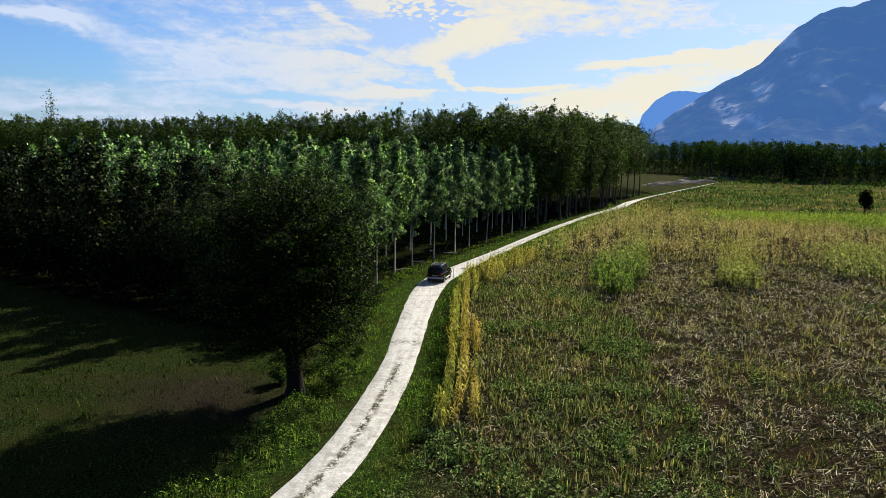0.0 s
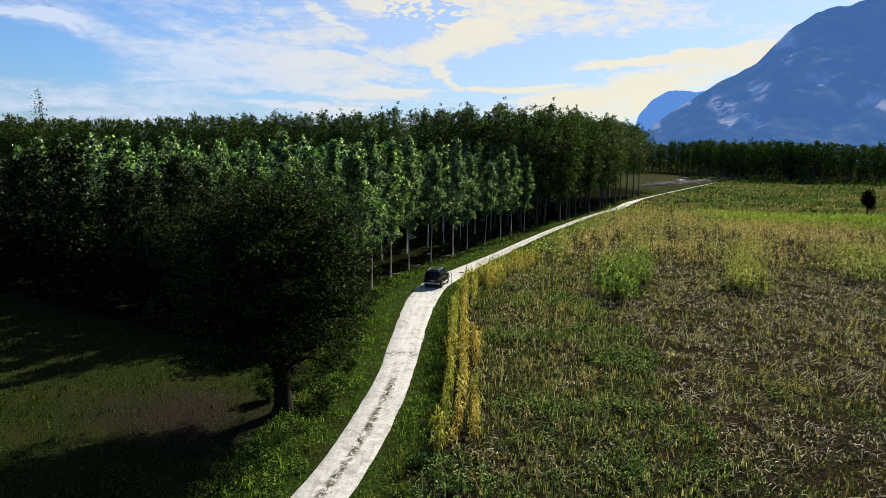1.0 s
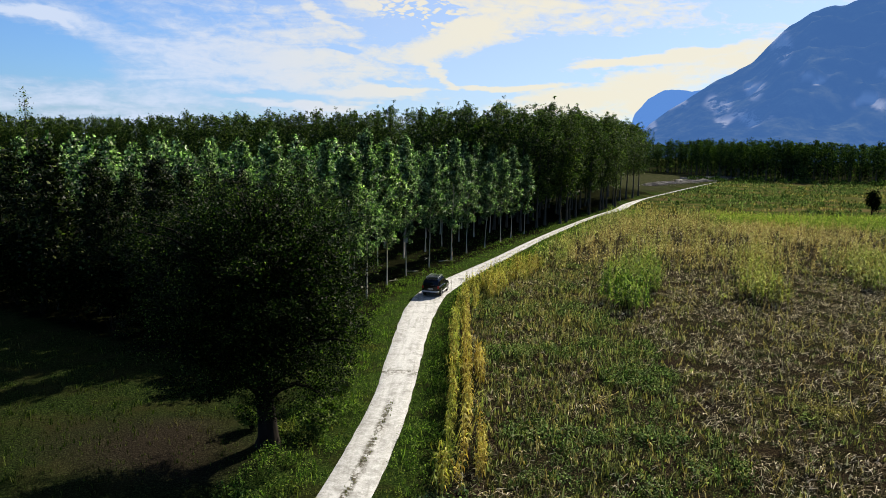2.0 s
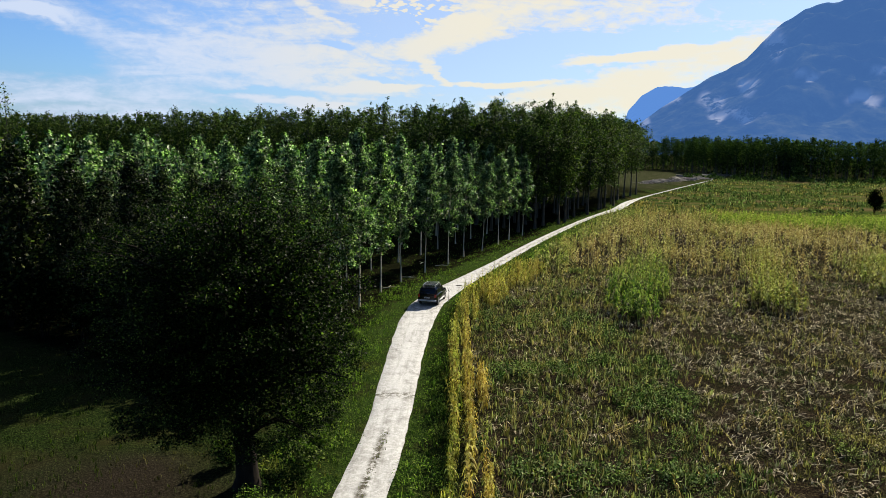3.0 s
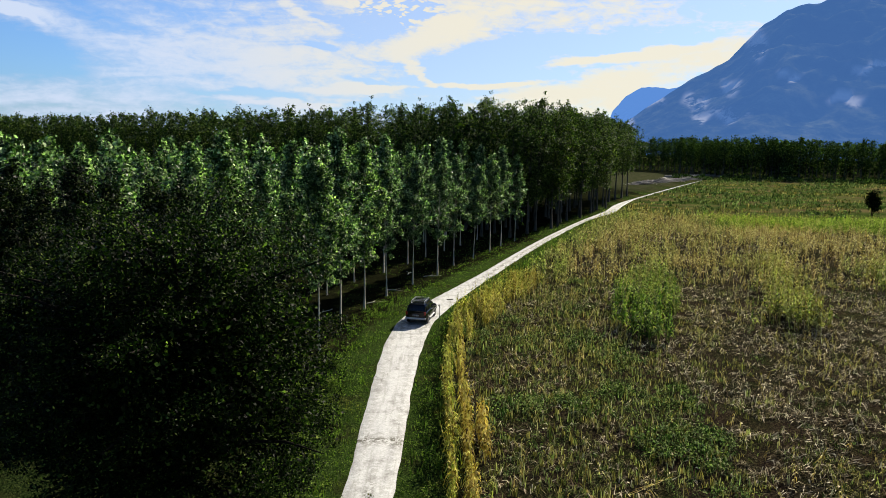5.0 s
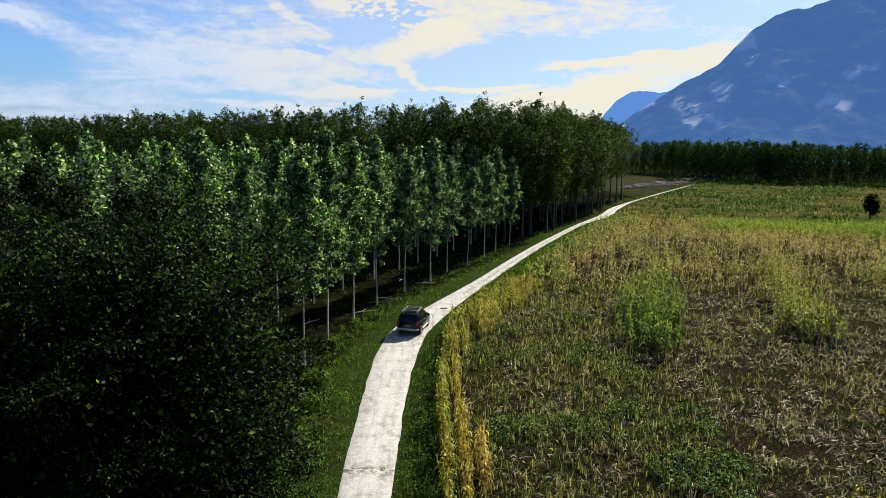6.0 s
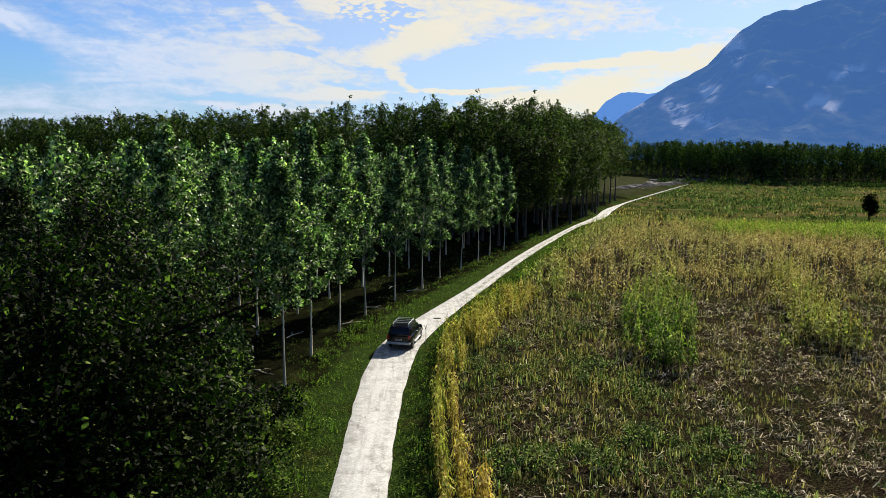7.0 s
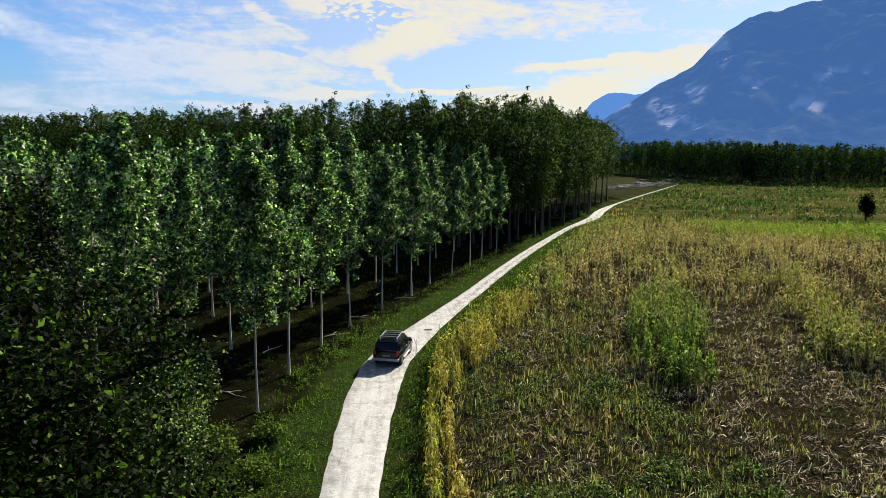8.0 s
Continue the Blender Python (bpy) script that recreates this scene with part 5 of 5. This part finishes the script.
def build_suv(x, y, heading):
    car = tagged(new("car"), "black off-road car with a silver roof rack on the track", "car")
    zs = [0.42, 0.50, 0.80, 1.02, 1.10]
    bm = bmesh.new()
    loft(bm, [suv_ring(-2.36, [0.52, 0.58, 0.85, 1.02, 1.08], [0.74, 0.80, 0.83, 0.80, 0.74]),
              suv_ring(-2.28, zs, [0.82, 0.88, 0.91, 0.88, 0.82]),
              suv_ring(-1.2, [0.38, 0.46, 0.80, 1.04, 1.12], [0.84, 0.92, 0.935, 0.91, 0.84]),
              suv_ring(0.6, [0.38, 0.46, 0.80, 1.04, 1.12], [0.84, 0.92, 0.935, 0.91, 0.84]),
              suv_ring(1.2, [0.38, 0.46, 0.80, 1.02, 1.10], [0.84, 0.92, 0.93, 0.88, 0.78]),
              suv_ring(2.15, [0.42, 0.50, 0.76, 0.93, 1.00], [0.80, 0.88, 0.89, 0.83, 0.72]),
              suv_ring(2.34, [0.52, 0.58, 0.74, 0.86, 0.90], [0.70, 0.78, 0.80, 0.74, 0.66])])
    gz = [1.08, 1.14, 1.60, 1.74, 1.78]
    loft(bm, [suv_ring(-2.24, [1.06, 1.10, 1.14, 1.18, 1.20], [0.80, 0.84, 0.83, 0.80, 0.70]),
              suv_ring(-2.02, gz, [0.83, 0.86, 0.76, 0.69, 0.56]),
              suv_ring(-1.5, [1.08, 1.14, 1.62, 1.79, 1.83], [0.84, 0.88, 0.78, 0.70, 0.56]),
              suv_ring(0.0, [1.08, 1.14, 1.62, 1.79, 1.83], [0.84, 0.88, 0.78, 0.70, 0.56]),
              suv_ring(0.45, [1.08, 1.14, 1.58, 1.72, 1.76], [0.84, 0.88, 0.76, 0.68, 0.54]),
              suv_ring(1.22, [1.04, 1.06, 1.09, 1.11, 1.12], [0.80, 0.82, 0.78, 0.74, 0.66])])
    part("body", bm_mesh("body", bm, PAINT), car, "glossy black body")

    def pane(name, corners, parent=car):
        c = [Vector(p) for p in corners]
        n = (c[1] - c[0]).cross(c[3] - c[0]).normalized()
        mid = sum(c, Vector()) / 4
        if n.dot(mid - Vector((0, -0.4, 1.2))) < 0:
            n = -n
        b = bmesh.new()
        a = [b.verts.new(p + n * 0.030) for p in c]
        d = [b.verts.new(p - n * 0.02) for p in c]
        b.faces.new(a)
        b.faces.new(d[::-1])
        for k in range(4):
            b.faces.new((a[k], d[k], d[(k + 1) % 4], a[(k + 1) % 4]))
        return part(name, bm_mesh(name, b, GLASS), parent)

    pane("rear_window", [(-0.68, -2.215, 1.20), (0.68, -2.215, 1.20), (0.62, -2.05, 1.60), (-0.62, -2.05, 1.60)])
    pane("windscreen", [(-0.72, 1.12, 1.14), (0.72, 1.12, 1.14), (0.62, 0.52, 1.68), (-0.62, 0.52, 1.68)])
    for sx in (-1, 1):
        for y0, y1, t0, t1 in ((-1.95, -1.22, -1.88, -1.22), (-1.12, -0.25, -1.12, -0.25), (-0.15, 0.85, -0.15, 0.42)):
            pane("side_window", [(sx * 0.875, y0, 1.18), (sx * 0.875, y1, 1.18), (sx * 0.79, t1, 1.57), (sx * 0.79, t0, 1.57)])
        boxed("tail_lamp", RED, car, sx * 0.80 - 0.09, sx * 0.80 + 0.09, -2.385, -2.24, 0.86, 1.16, soft=0.02, label="dark red tail lamp")
        boxed("headlamp", CHROME, car, sx * 0.62 - 0.15, sx * 0.62 + 0.15, 2.2, 2.345, 0.74, 0.87, soft=0.02)
        boxed("side_step", SILVER, car, sx * 0.93 - 0.07, sx * 0.93 + 0.07, -0.95, 1.0, 0.36, 0.42, soft=0.02, label="silver side step")
        m = boxed("mirror", PAINT, car, sx * 1.02 - 0.10, sx * 1.02 + 0.10, 0.72, 0.84, 1.10, 1.27, soft=0.03)
        boxed("door_handle", CHROME, car, sx * 0.925 - 0.02, sx * 0.925 + 0.02, -0.1, 0.08, 0.98, 1.01)
        for wy in (-1.42, 1.42):
            wheel = part("wheel", bm_mesh("wheel", box(bmesh.new(), sx * 0.80 - 0.08, sx * 0.80 + 0.08, wy - 0.07, wy + 0.07, 0.31, 0.45), RUBBER), car)
            b = bmesh.new()
            ring = [(0.36, 0.09), (0.375, 0.05), (0.375, -0.05), (0.36, -0.09), (0.24, -0.11), (0.24, 0.11)]
            loops = []
            for k in range(20):
                a = k * math.pi / 10
                loops.append([b.verts.new((sx * 0.84 + w, wy + r * math.cos(a), 0.38 + r * math.sin(a))) for r, w in ring])
            for k in range(20):
                p, q = loops[k], loops[(k + 1) % 20]
                for i in range(6):
                    b.faces.new((p[i], p[(i + 1) % 6], q[(i + 1) % 6], q[i]))
            part("tyre", bm_mesh("tyre", b, RUBBER, True), wheel)
            b = bmesh.new()
            bmesh.ops.create_cone(b, cap_ends=True, segments=18, radius1=0.235, radius2=0.235, depth=0.05,
                                  matrix=Matrix.Translation((sx * 0.885, wy, 0.38)) @ Matrix.Rotation(math.pi / 2, 4, "Y"))
            for k in range(5):
                a = k * 1.2566
                bmesh.ops.create_cube(b, size=1, matrix=Matrix.Translation((sx * 0.92, wy + 0.12 * math.cos(a), 0.38 + 0.12 * math.sin(a))) @ Matrix.Rotation(a, 4, "X") @ Matrix.Diagonal((0.03, 0.2, 0.05, 1)))
            part("rim", bm_mesh("rim", b, CHROME), wheel)
    boxed("rear_bumper", SILVER, car, -0.90, 0.90, -2.47, -2.26, 0.48, 0.66, soft=0.05, label="silver rear bumper")
    boxed("front_bumper", PAINT, car, -0.88, 0.88, 2.22, 2.42, 0.46, 0.66, soft=0.05)
    boxed("grille", CHROME, car, -0.42, 0.42, 2.28, 2.36, 0.70, 0.84, soft=0.01)
    plate = boxed("number_plate", PLATE, car, -0.26, 0.26, -2.40, -2.365, 0.78, 0.90, label="pale number plate with dark bars")
    for k in range(3):
        boxed("bar", BARS, plate, -0.2 + 0.15 * k, -0.09 + 0.15 * k, -2.406, -2.398, 0.81, 0.87)
    boxed("wiper", BARS, car, -0.02, 0.32, -2.262, -2.235, 1.19, 1.215)
    boxed("spoiler", PAINT, car, -0.62, 0.62, -2.18, -1.9, 1.71, 1.76, soft=0.02)
    for sx in (-1, 1):
        rail = boxed("roof_rail", CHROME, car, sx * 0.60 - 0.025, sx * 0.60 + 0.025, -1.75, 0.15, 1.90, 1.95, soft=0.015, label="silver roof rail")
        for ry in (-1.6, -0.8, 0.0):
            boxed("foot", CHROME, rail, sx * 0.60 - 0.02, sx * 0.60 + 0.02, ry - 0.05, ry + 0.05, 1.78, 1.905)
    for ry in (-1.55, -1.0, -0.45, 0.05):
        boxed("crossbar", CHROME, car, -0.62, 0.62, ry - 0.03, ry + 0.03, 1.945, 1.975, label="silver crossbar")
    car.matrix_basis = pose(x, y, 0.03, 0, 0, heading)
    return car


build_suv(0.42, 78.3, -12.0)


# ---- small things along the track ----
def build_stake(x, y):
    ob = tagged(new("marker_stake"), "thin weathered stake with dry twigs at the verge", "stake")
    part("pole", quad_mesh("pole", *tube([(0, 0, -0.1), (0.02, 0, 0.6), (0.0, 0.02, 1.35)], [0.035, 0.03, 0.025], 6), BARK_POPLAR, True), ob)
    twigs = [tube([(0, 0, 0.95 + 0.05 * k), (0.18 * math.cos(k * 1.3), 0.18 * math.sin(k * 1.3), 1.28 + 0.06 * k)], [0.014, 0.006], 3) for k in range(5)]
    part("twigs", quad_mesh("twigs", *join(twigs), BARK_TALL), ob)
    ob.matrix_basis = pose(x, y, 0.0)


build_stake(1.98, 78.3)

PLANK = plain_material("dark_wet_wood", (0.02, 0.017, 0.013), (0.06, 0.05, 0.04), 12, 0.8, 0, 0.01, (1, 6, 1))
bm = box(bmesh.new(), -0.32, 0.32, -0.13, 0.13, 0.0, 0.06, soft=0.015)
plank = tagged(new("plank", bm_mesh("plank", bm, PLANK)), "dark plank lying at the track's edge", "plank")
plank.matrix_basis = pose(3.05, 86.2, 0.04, 0, 0, 8)

# fallen boughs on the plantation floor
for k, (x, y, a) in enumerate([(-4.2, 84.6, 30), (-2.6, 90.4, -20), (-8.4, 80.2, 60), (1.2, 98.6, 15), (-9.2, 70.8, -35), (-1.4, 100.5, 70)]):
    P = np.array([(-1.1, 0, 0.05), (-0.3, 0.12, 0.09), (0.5, 0.02, 0.07), (1.2, 0.2, 0.05)])
    bits = [tube(P, [0.05, 0.045, 0.03, 0.012], 5), tube([(-0.3, 0.12, 0.09), (0.1, 0.5, 0.16), (0.3, 0.75, 0.1)], [0.025, 0.018, 0.008], 4)]
    bough = tagged(new("fallen_bough", quad_mesh("fallen_bough", *join(bits), BARK_POPLAR, True)), "pale fallen bough on the plantation floor", "branch", "fallen boughs")
    bough.matrix_basis = pose(x, y, float(ground_z([x], [y])[0]) - 0.02, 0, 0, a)

# felled timber and brash on the cleared ground
LOG = plain_material("cut_timber", (0.055, 0.047, 0.040), (0.17, 0.155, 0.14), 3.0, 0.85, 0, 0.02, (0.3, 2, 2))
log_mesh = quad_mesh("log", *tube([(-2.2, 0, 0), (0, 0.03, 0), (2.2, 0, 0)], [0.2, 0.18, 0.15], 7), LOG, True)


def build_stack(x, y, turn, rows, wide):
    ob = tagged(new("timber_stack"), "low untidy stack of felled grey trunks on cleared ground", "timber", "timber stacks")
    for r in range(rows):
        for k in range(wide - r):
            lg = part("log", log_mesh, ob)
            lg.location = (rng.normal(0, 0.5), (k - (wide - r) / 2) * 0.40, 0.15 + r * 0.32)
            lg.rotation_euler = (rng.uniform(0, 6), 0, rng.normal(0, 0.10))
    ob.matrix_basis = pose(x, y, -0.04, 0, 0, turn)


for x, y, a, r, w in [(92, 328, 30, 2, 6), (101, 340, -14, 2, 7), (110, 352, 40, 3, 6), (121, 364, 22, 3, 7), (128, 376, -8, 3, 6), (117, 380, 62, 2, 7),
                      (135, 394, 15, 4, 7), (127, 401, -24, 3, 7), (143, 409, 10, 4, 7)]:
    build_stack(x, y, a, r, w)


def build_brash():
    """Lop and top left in long low heaps."""
    sticks = [tube([(-1.4, 0, 0), (0, rng.normal(0, 0.15), rng.uniform(0, 0.3)), (1.4, rng.normal(0, 0.3), rng.uniform(-0.1, 0.4))], [0.09, 0.07, 0.02], 3) for _ in range(8)]
    X, Y, Z = [], [], []
    for hx, hy, a, ln in [(97, 336, 0.5, 9), (106, 345, 0.3, 10), (114, 360, 0.6, 12), (124, 370, 0.2, 10), (131, 386, 0.4, 12), (139, 402, 0.3, 12), (150, 418, 0.2, 14), (88, 318, 0.7, 8)]:
        u, v = rng.normal(0, 0.5, 130), rng.normal(0, 0.5, 130)
        X.append(hx + u * ln * math.cos(a) - v * 2.6 * math.sin(a))
        Y.append(hy + u * ln * math.sin(a) + v * 2.6 * math.cos(a))
        Z.append(rng.uniform(0, 1.3, 130) * np.exp(-u**2 - v**2))
    X, Y, Z = np.concatenate(X), np.concatenate(Y), np.concatenate(Z)
    V, F, who = scatter(sticks, np.stack([X, Y, Z], 1), rng.uniform(0, 6.28, len(X)), rng.uniform(0.6, 1.4, len(X)))
    tagged(new("brash_heaps", quad_mesh("brash_heaps", V, F, LOG)), "grey heaps of lopped branches on the cleared ground", "brushwood", kind="stuff")


build_brash()
